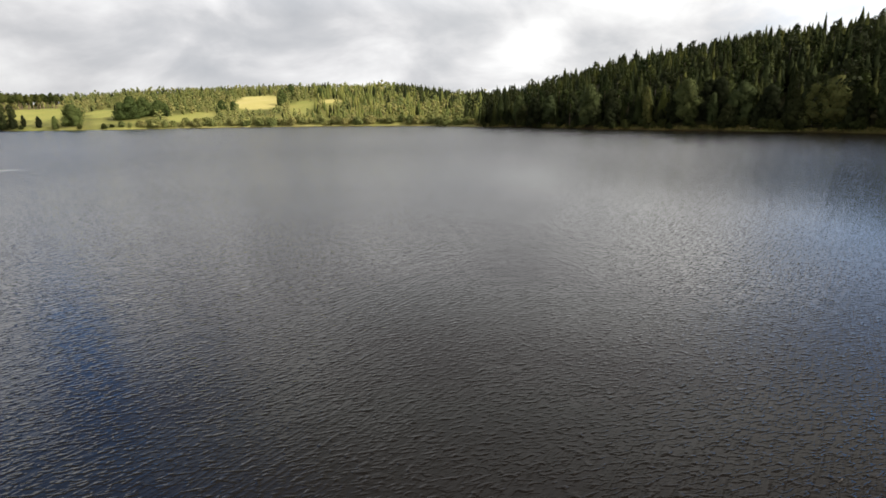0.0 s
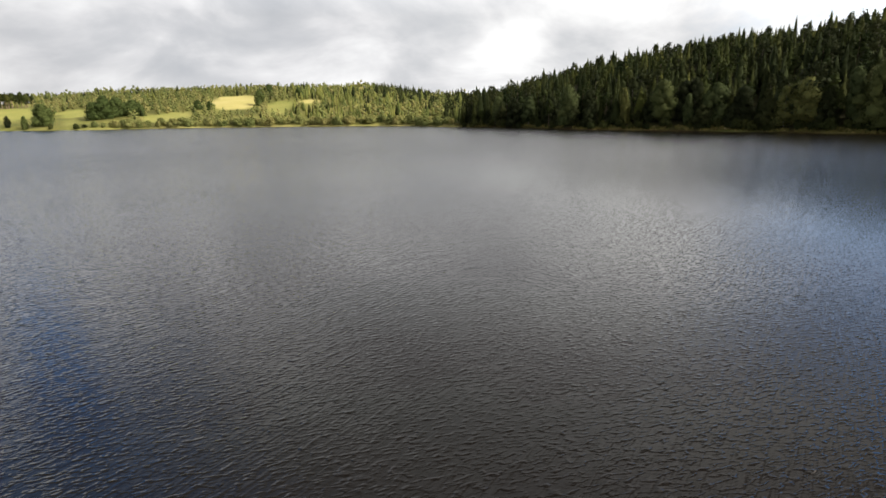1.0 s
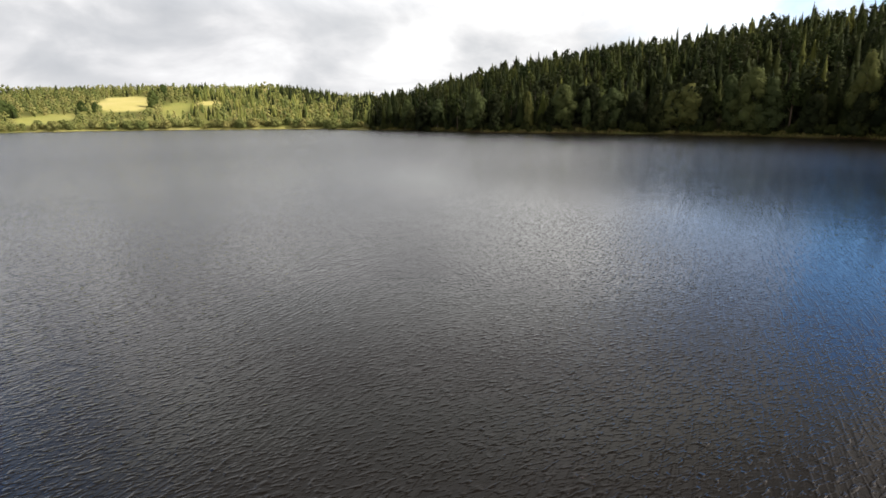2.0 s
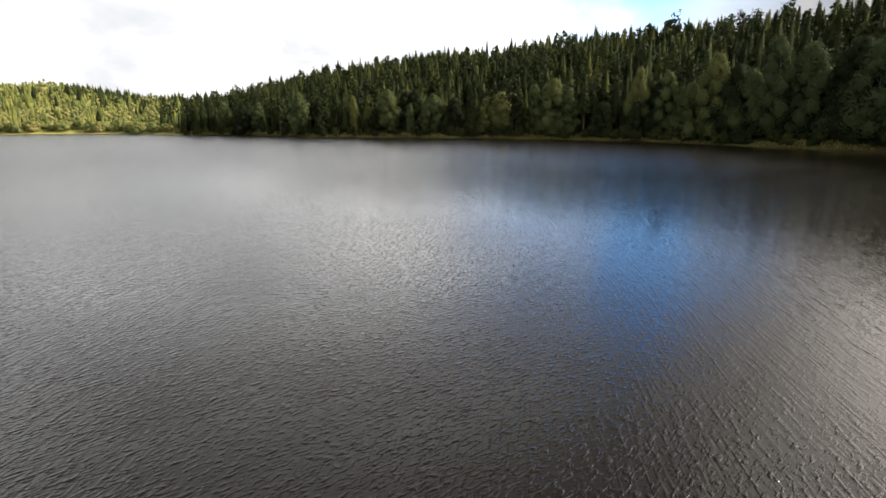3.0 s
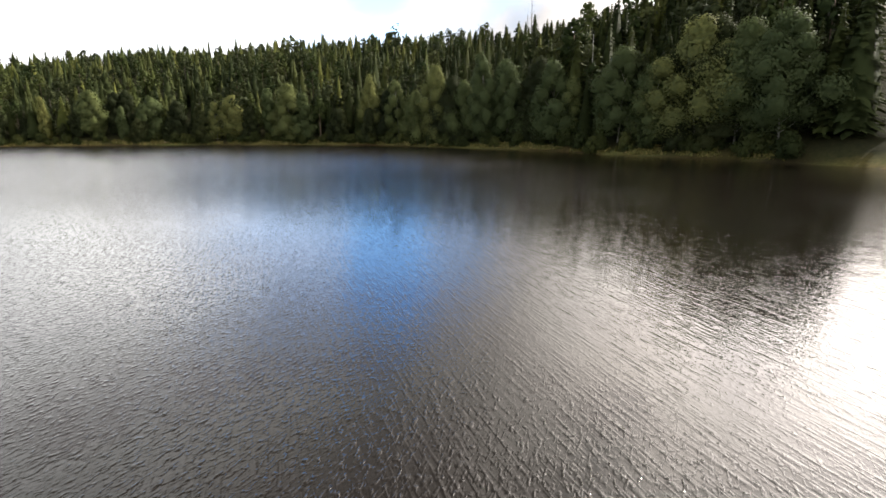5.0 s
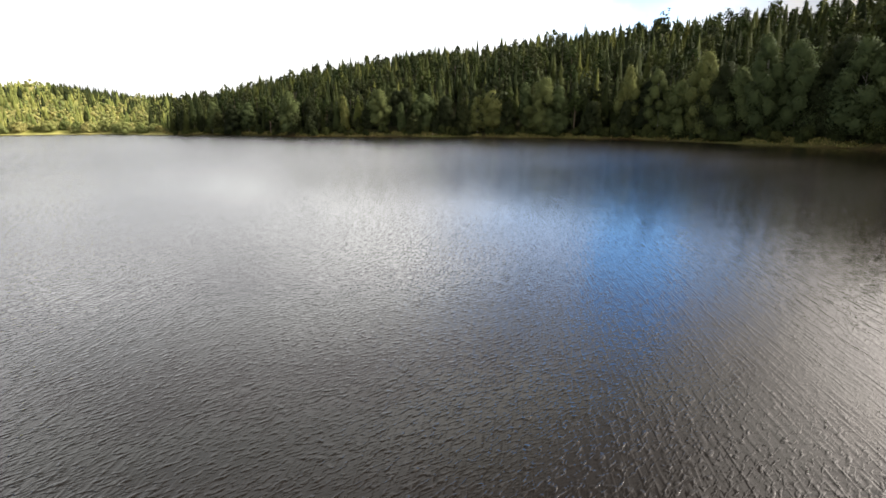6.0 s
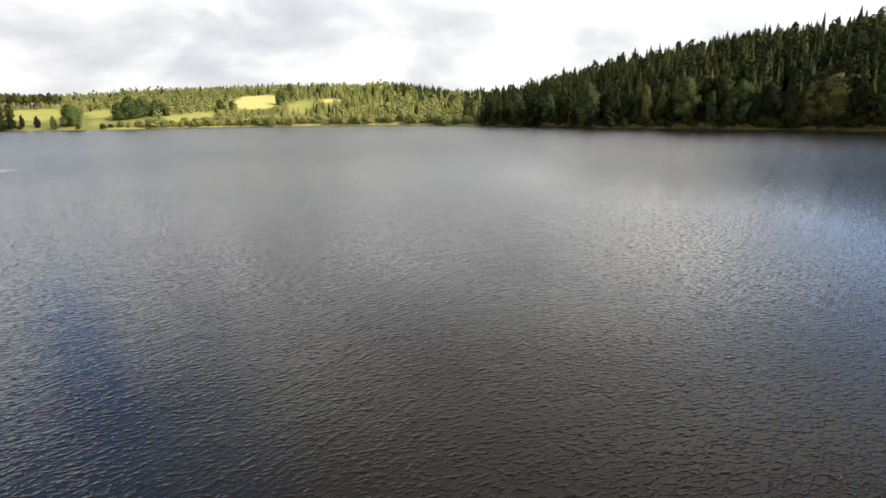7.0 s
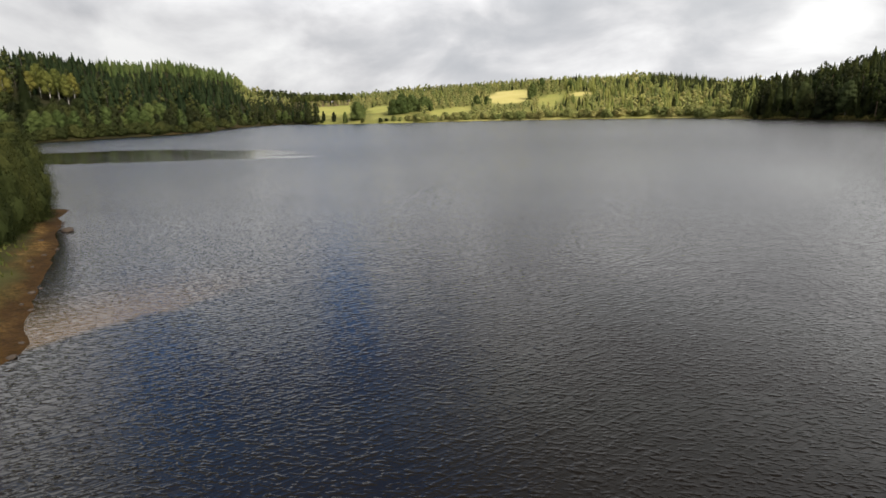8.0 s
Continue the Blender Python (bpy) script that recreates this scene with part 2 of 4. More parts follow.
def water_material():
    m, t, p, out = material("peaty_water")
    p.inputs["Base Color"].default_value = (0.0052, 0.0041, 0.0032, 1)
    p.inputs["IOR"].default_value = 1.333
    co = t.nodes.new("ShaderNodeTexCoord")

    def ripple(turn, length, width, detail, distort, step=(0, 0)):
        """Short-crested waves; turn: the way the crests run, length and width: of one wave, in metres."""
        mp = t.nodes.new("ShaderNodeMapping")
        mp.vector_type = "TEXTURE"
        mp.inputs["Location"].default_value = (-step[0], -step[1], 0)
        mp.inputs["Rotation"].default_value = (0, 0, radians(turn))
        mp.inputs["Scale"].default_value = (length, width, 1)
        t.links.new(co.outputs["Object"], mp.inputs[0])
        n = node(t, "ShaderNodeTexNoise", Scale=1.0, Detail=detail, Roughness=0.45, Distortion=distort)
        t.links.new(mp.outputs[0], n.inputs["Vector"])
        return n.outputs[0]

    def crested(value, level, power):
        """Waves with flat backs: only the part of the swell above a level rises."""
        return math_node(t, "POWER", math_node(t, "MAXIMUM", math_node(t, "SUBTRACT", value, level), 0.0), power)

    # the wind ripples die away in the lee of the wooded bank, where only the longer cross waves run
    place_xyz = t.nodes.new("ShaderNodeSeparateXYZ")
    t.links.new(co.outputs["Object"], place_xyz.inputs[0])
    open_side = t.nodes.new("ShaderNodeMapRange")
    open_side.interpolation_type = "SMOOTHSTEP"
    for i, v in enumerate((4.5, 14.0, 0.076, 0.018), 1):
        open_side.inputs[i].default_value = v
    t.links.new(place_xyz.outputs[0], open_side.inputs[0])

    def surface(step):
        wind = math_node(t, "MULTIPLY", crested(ripple(29, 0.25, 0.105, 1.0, 0.6, step), 0.49, 1.2), open_side.outputs[0])
        cross = math_node(t, "MULTIPLY", crested(ripple(70, 1.25, 0.135, 1.0, 0.45, step), 0.44, 1.2), 0.022)
        swell = math_node(t, "MULTIPLY", ripple(40, 1.5, 0.75, 1.5, 0.3, step), 0.012)
        tiny = math_node(t, "MULTIPLY", ripple(8, 0.16, 0.07, 0.5, 0.0, step), 0.0025)
        return math_node(t, "ADD", math_node(t, "ADD", wind, cross), math_node(t, "ADD", swell, tiny))

    # sheltered water under the wooded bank and in the side bay lies calmer
    patchy = ripple(20, 22, 9, 2.0, 0.2)

    def lee(x, y, rx, ry, turn, outer, inner):
        mp = t.nodes.new("ShaderNodeMapping")
        mp.vector_type = "TEXTURE"
        mp.inputs["Location"].default_value = (x, y, 0)
        mp.inputs["Rotation"].default_value = (0, 0, radians(turn))
        mp.inputs["Scale"].default_value = (rx, ry, 1)
        t.links.new(co.outputs["Object"], mp.inputs[0])
        ln = t.nodes.new("ShaderNodeVectorMath")
        ln.operation = "LENGTH"
        t.links.new(mp.outputs[0], ln.inputs[0])
        n = t.nodes.new("ShaderNodeMapRange")
        n.interpolation_type = "SMOOTHSTEP"
        for i, v in enumerate((outer, inner, 0.0, 1.0), 1):
            n.inputs[i].default_value = v
        t.links.new(math_node(t, "ADD", ln.outputs["Value"], math_node(t, "MULTIPLY", math_node(t, "SUBTRACT", patchy, 0.5), 0.9)), n.inputs[0])
        return n.outputs[0]
    calm = lee(96, 44, 58, 36, 62, 1.35, 0.5)
    glassy = lee(-120.5, 36.5, 46, 15.5, 24, 1.04, 0.84)
    gust = ripple(20, 60, 25, 2.0, 0.3)
    force = math_node(t, "ADD", 0.65, math_node(t, "MULTIPLY", gust, 0.7))
    force = math_node(t, "MULTIPLY", force, math_node(t, "SUBTRACT", 1.0, math_node(t, "ADD", math_node(t, "MULTIPLY", calm, 0.3), math_node(t, "MULTIPLY", glassy, 0.85))))
    # wave strength by distance from the camera's spot, fitted to its view
    run = t.nodes.new("ShaderNodeVectorMath")
    run.operation = "LENGTH"
    t.links.new(co.outputs["Object"], run.inputs[0])
    reach = math_node(t, "DIVIDE", run.outputs["Value"], 200.0, clamp=True)
    force = math_node(t, "MULTIPLY", force, math_node(t, "MULTIPLY", ramp(t, reach, [(0.06, 0.60), (0.12, 0.56), (0.20, 0.42), (0.32, 0.50), (0.45, 0.74), (0.60, 0.70)]), 2.0))
    # the slope of the waves, taken over 2 cm
    step = 0.02
    h0, hx, hy = surface((0, 0)), surface((step, 0)), surface((0, step))
    sx, sy = [math_node(t, "MULTIPLY", math_node(t, "MULTIPLY", math_node(t, "SUBTRACT", h0, hh), 1.0 / step), force) for hh in (hx, hy)]
    # front faces steep, backs gentle; far backs tipped forward to fit the camera's view
    wx, wy = 0.12, -0.99
    backs = t.nodes.new("ShaderNodeMapRange")
    backs.interpolation_type = "SMOOTHSTEP"
    for i, v in enumerate((35.0, 120.0, 0.85, 1.6), 1):
        backs.inputs[i].default_value = v
    t.links.new(run.outputs["Value"], backs.inputs[0])
    front = math_node(t, "ADD", math_node(t, "MULTIPLY", sx, wx), math_node(t, "MULTIPLY", sy, wy))
    lean = math_node(t, "ADD", math_node(t, "MULTIPLY", math_node(t, "MAXIMUM", front, 0.0), 0.55),
                     math_node(t, "MULTIPLY", math_node(t, "MINIMUM", front, 0.0), math_node(t, "MULTIPLY", backs.outputs[0], -1.0)))
    tilt = t.nodes.new("ShaderNodeCombineXYZ")
    for i, (slope_, way) in enumerate(((sx, wx), (sy, wy))):
        t.links.new(math_node(t, "ADD", slope_, math_node(t, "MULTIPLY", lean, way)), tilt.inputs[i])
    tilt.inputs[2].default_value = 1.0
    nv = t.nodes.new("ShaderNodeVectorMath")
    nv.operation = "NORMALIZE"
    t.links.new(tilt.outputs[0], nv.inputs[0])
    t.links.new(nv.outputs[0], p.inputs["Normal"])
    # fine chop grows with distance from below the camera, fitted to its view
    chop = t.nodes.new("ShaderNodeMapRange")
    chop.interpolation_type = "SMOOTHSTEP"
    for i, v in enumerate((18.0, 100.0, 0.05, 0.22), 1):
        chop.inputs[i].default_value = v
    t.links.new(run.outputs["Value"], chop.inputs[0])
    t.links.new(math_node(t, "MULTIPLY", chop.outputs[0], math_node(t, "SUBTRACT", 1.0, math_node(t, "ADD", math_node(t, "MULTIPLY", calm, 0.8), math_node(t, "MULTIPLY", glassy, 0.85)))), p.inputs["Roughness"])
    # a paler brown band in the water's colour off the point
    xyz = t.nodes.new("ShaderNodeSeparateXYZ")
    t.links.new(co.outputs["Object"], xyz.inputs[0])

    def fade(value, a, b):
        n = t.nodes.new("ShaderNodeMapRange")
        n.interpolation_type = "SMOOTHSTEP"
        for i, v in enumerate((a, b, 0.0, 1.0), 1):
            n.inputs[i].default_value = v
        t.links.new(value, n.inputs[0])
        return n.outputs[0]
    edge = math_node(t, "ADD", xyz.outputs[0], math_node(t, "MULTIPLY", math_node(t, "SUBTRACT", ripple(10, 3.0, 2.0, 3.0, 0.3), 0.5), 1.6))
    brown_band = math_node(t, "MULTIPLY", fade(edge, -20.2, -21.0), fade(edge, -27.5, -21.5))
    brown_band = math_node(t, "MULTIPLY", brown_band, math_node(t, "MULTIPLY", fade(xyz.outputs[1], 14.0, 4.0), fade(xyz.outputs[1], 0.0, 3.0)))
    t.links.new(mix(t, math_node(t, "MULTIPLY", brown_band, 0.75), (0.0052, 0.0041, 0.0032), (0.095, 0.062, 0.030)), p.inputs["Base Color"])
    return m


M_WATER = water_material()

# ---------------------------------------------------------------- the lie of the land
# bearing (left positive), distance of the shore, distance of the skyline ridge, its ground level
SHORE = [(-180, 95), (-130, 80), (-95, 92), (-66, 108), (-60, 111), (-55, 115), (-50, 122), (-40, 133), (-28, 145), (-20, 149), (-12, 157),
         (-5, 161), (1, 167), (7, 188), (13, 203), (18, 224), (27, 242), (38, 268), (47, 282), (53, 312), (57, 350),
         (61, 322), (64, 262), (67, 248), (74, 236), (84, 240), (100, 190), (140, 120), (180, 95)]
RIDGE = [(-180, 220, 10), (-120, 210, 20), (-90, 200, 30), (-66, 195, 37), (-62, 198, 33), (-58, 200, 28.5), (-53, 205, 25.5), (-45, 220, 25.3), (-37, 235, 26.8), (-30, 250, 27.8),
         (-18, 265, 25.8), (-12, 275, 25.6), (-7, 277, 22.2), (-1, 280, 18.6), (4, 285, 14.2), (8.5, 292, 8.5), (13, 330, 8.8), (16.5, 400, 12),
         (20, 400, 16.5), (27, 410, 17.5), (36, 440, 18), (44, 460, 16), (52, 480, 12), (56, 500, 16), (59.9, 500, 19.5), (60.7, 495, 29),
         (62, 480, 32.3), (66, 470, 37.5), (72, 420, 34.3), (80, 390, 38.2), (100, 300, 25), (140, 250, 12), (180, 220, 10)]


def table(rows, column, bearing):
    return np.interp(bearing, [r[0] for r in rows], [r[column] for r in rows])


def wobble(x, y, scale, phase=0.0):
    """Gentle unevenness, about -1 to 1."""
    x, y = x / scale + phase, y / scale - phase
    return (np.sin(x * 2.1 + 1.3 * np.sin(y * 1.7 + phase)) + np.sin(y * 2.6 + 1.1 * np.sin(x * 1.9 - phase)) + np.sin((x + y) * 3.7)) / 3.0


# the water's edge along the near sandy point: distance, bearing
POINT_EDGE = [(17, 90), (20, 83), (20.9, 81.3), (22, 80.7), (23.5, 80.8), (25.7, 79.8), (29.7, 78.9), (33.1, 78.2), (37.4, 77.5), (43, 76.9),
              (49.4, 76.6), (53, 76.0), (54.5, 76.6), (57, 78.2), (64, 81), (74, 90), (90, 110)]


def spit_inside(x, y):
    """Metres from the edge of the near sandy point, positive on land."""
    d, az = np.hypot(x, y), np.degrees(np.arctan2(-x, y))
    az = np.where(az < -90, 180.0, az)
    edge = np.interp(d, [p[0] for p in POINT_EDGE], [p[1] for p in POINT_EDGE])
    inside = np.radians(az - edge) * d + 0.22 * wobble(x, y, 2.6) + 0.12 * wobble(x, y, 0.9, 1.0)
    return np.minimum(np.minimum(inside, (d - 17.5) * 0.9), (88 - d) * 0.5)


def land_height(x, y):
    x, y = np.asarray(x, float), np.asarray(y, float)
    d, az = np.hypot(x, y), np.degrees(np.arctan2(-x, y))
    shore = table(SHORE, 1, az) + 1.6 * wobble(x, y, 14.0) + 0.8 * wobble(x, y, 4.0, 3.0)
    far, top = table(RIDGE, 1, az), table(RIDGE, 2, az)
    u = (d - shore) / (far - shore)
    up = np.sin(np.clip(u, 0, 1) * math.pi / 2) ** 1.15
    bank = np.clip((d - shore) * 0.16, -2.5, 0.9)
    z = bank + top * up * (1 + 0.03 * wobble(x, y, 60.0)) + np.clip(u * 4, 0, 1) * 0.5 * wobble(x, y, 22.0)
    z = z - top * 0.5 * np.clip((u - 1.1) / 3.0, 0, 1)
    # a hollow between the front of the bay hill and the ridge behind it
    hollow = np.clip((az - 57) / 3, 0, 1) * np.clip((75 - az) / 4, 0, 1) * np.exp(-((u - 0.63) / 0.13) ** 2)
    z = z * (1 - 0.32 * hollow)
    # the little inlet in the sandy point stays low and wet
    inlet = 1 - 0.8 * np.exp(-((d - 25.2) / 1.6) ** 2) * np.clip((92 - az) / 6, 0, 1)
    near = np.clip(spit_inside(x, y) * 0.22 * inlet, -2.5, 1.6)
    return np.maximum(z, near)


# fields on the far slope: bearing, distance, half width across, half depth, kind
FIELDS = [(34.1, 341, 13.5, 33, "stubble"), (30.2, 306, 6.2, 17, "pasture"), (27.4, 315, 6.0, 10, "stubble"),
          (51.8, 370, 15, 27, "pasture"), (47.3, 342, 7.5, 20, "pasture"), (48.6, 312, 27, 27, "rough"), (40.4, 300, 11, 14, "pasture")]


def field_masks(x, y):
    d, az = np.hypot(x, y), np.degrees(np.arctan2(-x, y))
    out = {"pasture": np.zeros_like(d), "stubble": np.zeros_like(d), "rough": np.zeros_like(d)}
    for b, r, w, h, kind in FIELDS:
        e = np.hypot(np.radians(az - b) * r / w, (d - r) / h) + 0.12 * wobble(x, y, 9.0)
        out[kind] = np.maximum(out[kind], np.clip((1.08 - e) / 0.1, 0, 1))
    return out


# ---------------------------------------------------------------- mesh helpers
def mesh_of(name, verts, faces, mats, face_mats=None, smooth=False, normals=None):
    me = bpy.data.meshes.new(name)
    verts, faces = np.asarray(verts, np.float32), np.asarray(faces, np.int32)
    k = faces.shape[1]
    me.vertices.add(len(verts))
    me.vertices.foreach_set("co", verts.ravel())
    me.loops.add(faces.size)
    me.loops.foreach_set("vertex_index", faces.ravel())
    me.polygons.add(len(faces))
    me.polygons.foreach_set("loop_start", np.arange(0, faces.size, k, dtype=np.int32))
    me.polygons.foreach_set("loop_total", np.full(len(faces), k, np.int32))
    for m in mats:
        me.materials.append(m)
    if face_mats is not None:
        me.polygons.foreach_set("material_index", np.asarray(face_mats, np.int32))
    me.update(calc_edges=True)
    me.polygons.foreach_set("use_smooth", np.full(len(faces), smooth))
    if normals is not None:
        me.normals_split_custom_set_from_vertices(np.asarray(normals, np.float32))
    return me


def soft_normals(verts, faces, centres=()):
    """Normals that follow the masses of a crown, not its single sprays, so that it is shaded in rounded clumps; the faces turned to suit."""
    axis = verts * np.array([1, 1, 0])
    axis = axis / (np.linalg.norm(axis, axis=1)[:, None] + 1e-6)
    if len(centres):
        cs = np.array(centres)
        best, away = np.full(len(verts), 1e9), np.zeros_like(verts)
        for c in cs:
            v = verts - c[:3]
            r = np.linalg.norm(v, axis=1)
            near = r / c[3] < best
            best[near] = (r / c[3])[near]
            away[near] = (v / (r[:, None] + 1e-6))[near]
        n = away * 0.8 + axis * 0.35 + np.array([0, 0, 0.12])
    else:
        n = axis + np.array([0, 0, 0.5])
    n /= np.linalg.norm(n, axis=1)[:, None] + 1e-9
    flat = np.cross(verts[faces[:, 1]] - verts[faces[:, 0]], verts[faces[:, 2]] - verts[faces[:, 0]])
    wrong = np.einsum("ij,ij->i", flat, n[faces].mean(axis=1)) < 0
    faces = faces.copy()
    faces[wrong] = faces[wrong][:, ::-1]
    return n, faces


def point_values(me, name, values):
    me.attributes.new(name, "FLOAT", "POINT").data.foreach_set("value", np.asarray(values, np.float32))


def part(name, me, parent, label=""):
    ob = new(name, me)
    ob.parent = parent
    return tagged(ob, label)


# ---------------------------------------------------------------- ground and water
def build_ground():
    bearings = np.concatenate([np.arange(-180, -72, 1.5), np.arange(-72, 72, 0.5), np.arange(72, 90, 0.2), np.arange(90, 180, 1.5)])
    radii = np.concatenate([[4, 10, 14], np.arange(17, 75, 0.75), np.arange(75, 100, 2.5), np.arange(100, 390, 3.0), np.arange(390, 520, 6),
                            [540, 580, 640, 720, 850, 1050, 1400, 2000, 3000, 4600]])
    az, d = np.meshgrid(np.radians(bearings), radii, indexing="ij")
    x, y = -d * np.sin(az), d * np.cos(az)
    z = land_height(x, y)
    z = np.where(d > 900, np.minimum(z, 12.0) * 0.5, z)
    nb, nr = d.shape
    idx = np.arange(nb * nr).reshape(nb, nr)
    a = idx
    b = np.roll(idx, -1, axis=0)
    faces = np.stack([a[:, :-1], b[:, :-1], b[:, 1:], a[:, 1:]], -1).reshape(-1, 4)
    co = np.stack([x, y, z], -1).reshape(-1, 3)
    # the middle of the lake bed
    co = np.vstack([co, [[0, 0, -2.5]]])
    me = mesh_of("ground", co, faces, [M_LAND], smooth=True)
    xs, ys, zs = co[:, 0], co[:, 1], co[:, 2]
    masks = field_masks(xs, ys)
    dist = np.hypot(xs, ys)
    bearing = np.degrees(np.arctan2(-xs, ys))
    open_slope = np.clip((bearing - 12) / 3, 0, 1) * np.clip((54.6 - bearing) / 1.2, 0, 1) * np.clip(0.75 + 0.4 * wobble(xs, ys, 18.0), 0.35, 1)
    grassy_bank = np.clip((1.5 - zs) / 0.6, 0, 1) * np.clip(0.16 + 0.22 * wobble(xs, ys, 9.0), 0, 1) * np.where(bearing > 54, 0.12, 1.0)
    near_turf = (spit_inside(xs, ys) > 0.3) * np.clip(0.07 + 0.06 * wobble(xs, ys, 4.0) + 0.04 * wobble(xs, ys, 1.3), 0.0, 0.2)
    grassy_bank = np.maximum(grassy_bank * (spit_inside(xs, ys) < -12), near_turf)
    point_values(me, "pasture", np.clip(np.maximum(grassy_bank, np.maximum(np.maximum(np.maximum(masks["pasture"], masks["rough"] * np.clip(0.62 + 0.3 * wobble(xs, ys, 7.0), 0.2, 1)), open_slope * (1 - masks["rough"]) * 0.95), np.clip((dist - 520) / 100, 0, 1) * 0.6)), 0, 1))
    dry_edge = np.clip((0.7 - zs) / 0.3, 0, 1) * np.clip((bearing - 11) / 2, 0, 1) * np.clip((44 - bearing) / 6, 0, 1)
    point_values(me, "stubble", np.maximum(masks["stubble"], dry_edge * 0.55))
    spit = spit_inside(xs, ys)
    point_values(me, "wet", np.clip((0.23 + 0.14 * wobble(xs, ys, 1.9) - zs) / 0.12, 0, 1))
    beach = np.clip((0.32 - zs) / 0.2, 0, 1) * np.where(bearing > 67, 0.4, 1.0) * (1 - np.clip((bearing - 11) / 2, 0, 1) * np.clip((54.5 - bearing) / 1.5, 0, 1))
    point_values(me, "sand", np.where(spit > -12, np.clip((1.7 + 0.8 * wobble(xs, ys, 3.0) + 0.5 * wobble(xs, ys, 1.1) - spit) / 0.9, 0, 1), beach * np.clip(0.55 + 0.6 * wobble(xs, ys, 16.0), 0, 1)))
    return tagged(new("ground", me), "forest floor, meadows and sandy shore round the lake", "ground", kind="structure")


def build_water():
    bm = bmesh.new()
    bmesh.ops.create_grid(bm, x_segments=2, y_segments=2, size=760)
    me = bpy.data.meshes.new("water")
    bm.to_mesh(me)
    bm.free()
    me.materials.append(M_WATER)
    return tagged(new("water", me), "dark rippled lake water reflecting a cloudy sky", "lake water", kind="structure")


build_ground()
build_water()

# ---------------------------------------------------------------- plants
def tube(points, radii, sides=6):
    """A bent, tapering limb."""
    vs, fs = [], []
    for i, (p, r) in enumerate(zip(points, radii)):
        for k in range(sides):
            a = k * math.tau / sides
            vs.append((p[0] + r * math.cos(a), p[1] + r * math.sin(a), p[2]))
        if i:
            o = (i - 1) * sides
            for k in range(sides):
                fs.append((o + k, o + (k + 1) % sides, o + sides + (k + 1) % sides, o + sides + k))
    return np.array(vs), np.array(fs)


def joined(pieces):
    vs, fs, n = [], [], 0
    for v, f in pieces:
        vs.append(v)
        fs.append(f + n)
        n += len(v)
    return np.vstack(vs), np.vstack(fs)


def leaf_cards(centres, outward, sizes, rng):
    """Small four-cornered leaf sprays that lie about on the faces of the leaf masses."""
    n = len(centres)
    face = outward + 0.42 * rng.normal(size=(n, 3)) / 1.7
    face /= np.linalg.norm(face, axis=1)[:, None] + 1e-9
    u = np.cross(face, rng.normal(size=(n, 3)))
    u /= np.linalg.norm(u, axis=1)[:, None] + 1e-9
    w = np.cross(face, u)
    s = sizes[:, None]
    k = rng.uniform(0.45, 0.9, (n, 1))
    co = np.stack([centres - u * s, centres + w * s * k, centres + u * s, centres - w * s * k], 1).reshape(-1, 3)
    return co, np.arange(4 * n).reshape(n, 4)[:, ::-1]


def spruce_shape(blades, rng, width=0.16, core=True, bare=0.04, broadest=0.05):
    """Needles of a spruce one metre high: drooping sprays in ragged whorls round a dark core."""
    h = bare + (0.97 - bare) * rng.random(blades) ** 1.25
    h = np.round(h * 26) / 26 + rng.uniform(-0.008, 0.008, blades)
    h = np.clip(h, bare, 0.985)
    taper = np.minimum((1 - h) ** 0.8, 0.35 + (h - bare) * 4)
    r = width * taper * rng.uniform(0.6, 1.15, blades) + 0.010
    a = rng.uniform(0, math.tau, blades)
    c, s = np.cos(a), np.sin(a)
    w = np.clip(r * rng.uniform(0.28, 0.5, blades), 0.008, broadest)
    droop = r * rng.uniform(0.15, 0.6, blades)
    zero = np.zeros(blades)
    base = np.stack([zero, zero, h + 0.012], 1)
    tip = np.stack([r * c, r * s, h - droop], 1)
    midl = np.stack([0.62 * r * c - w * s, 0.62 * r * s + w * c, h - droop * 0.65], 1)
    midr = np.stack([0.62 * r * c + w * s, 0.62 * r * s - w * c, h - droop * 0.65], 1)
    co = np.stack([base, midl, tip, midr], 1).reshape(-1, 3)
    fs = np.arange(4 * blades).reshape(blades, 4)
    pieces = [(co, fs)]
    if core:
        pieces.append(tube([(0, 0, bare + 0.02), (0, 0, 0.3), (0, 0, 0.96)], [width * 0.40, width * 0.44, 0.004], 6))
    return joined(pieces)


def broad_shape(leaves, rng, lumps=9, low=0.2, wide=0.24, size=0.05, clump=1.0, inner=0.25):
    """Leaves of a broad-leaved crown one metre high, in uneven masses with gaps."""
    centres = []
    for i in range(lumps):
        t = (i + 0.5) / lumps
        h = low + (0.93 - low) * t
        r = wide * 0.62 * math.sin(math.pi * min(0.98, 0.25 + 0.72 * t)) * rng.uniform(0.4, 1.15)
        a = i * 2.4 + rng.uniform(-0.5, 0.5)
        centres.append((r * math.cos(a), r * math.sin(a), h, clump * wide * rng.uniform(0.34, 0.62) * (1.05 - 0.45 * t)))
    pick = rng.integers(0, lumps, leaves)
    cs = np.array(centres)[pick]
    v = rng.normal(size=(leaves, 3))
    v /= np.linalg.norm(v, axis=1)[:, None]
    rad = cs[:, 3] * rng.uniform(inner, 1.0, leaves) ** 0.5 * (1 + (0.25 if inner < 0.5 else 0.12) * rng.normal(size=leaves))
    p = cs[:, :3] + v * rad[:, None] * np.array([1, 1, 1.15])
    p[:, 2] = np.clip(p[:, 2], low * 0.5, 1.02)
    return leaf_cards(p, v, size * rng.uniform(0.6, 1.25, leaves), rng), centres


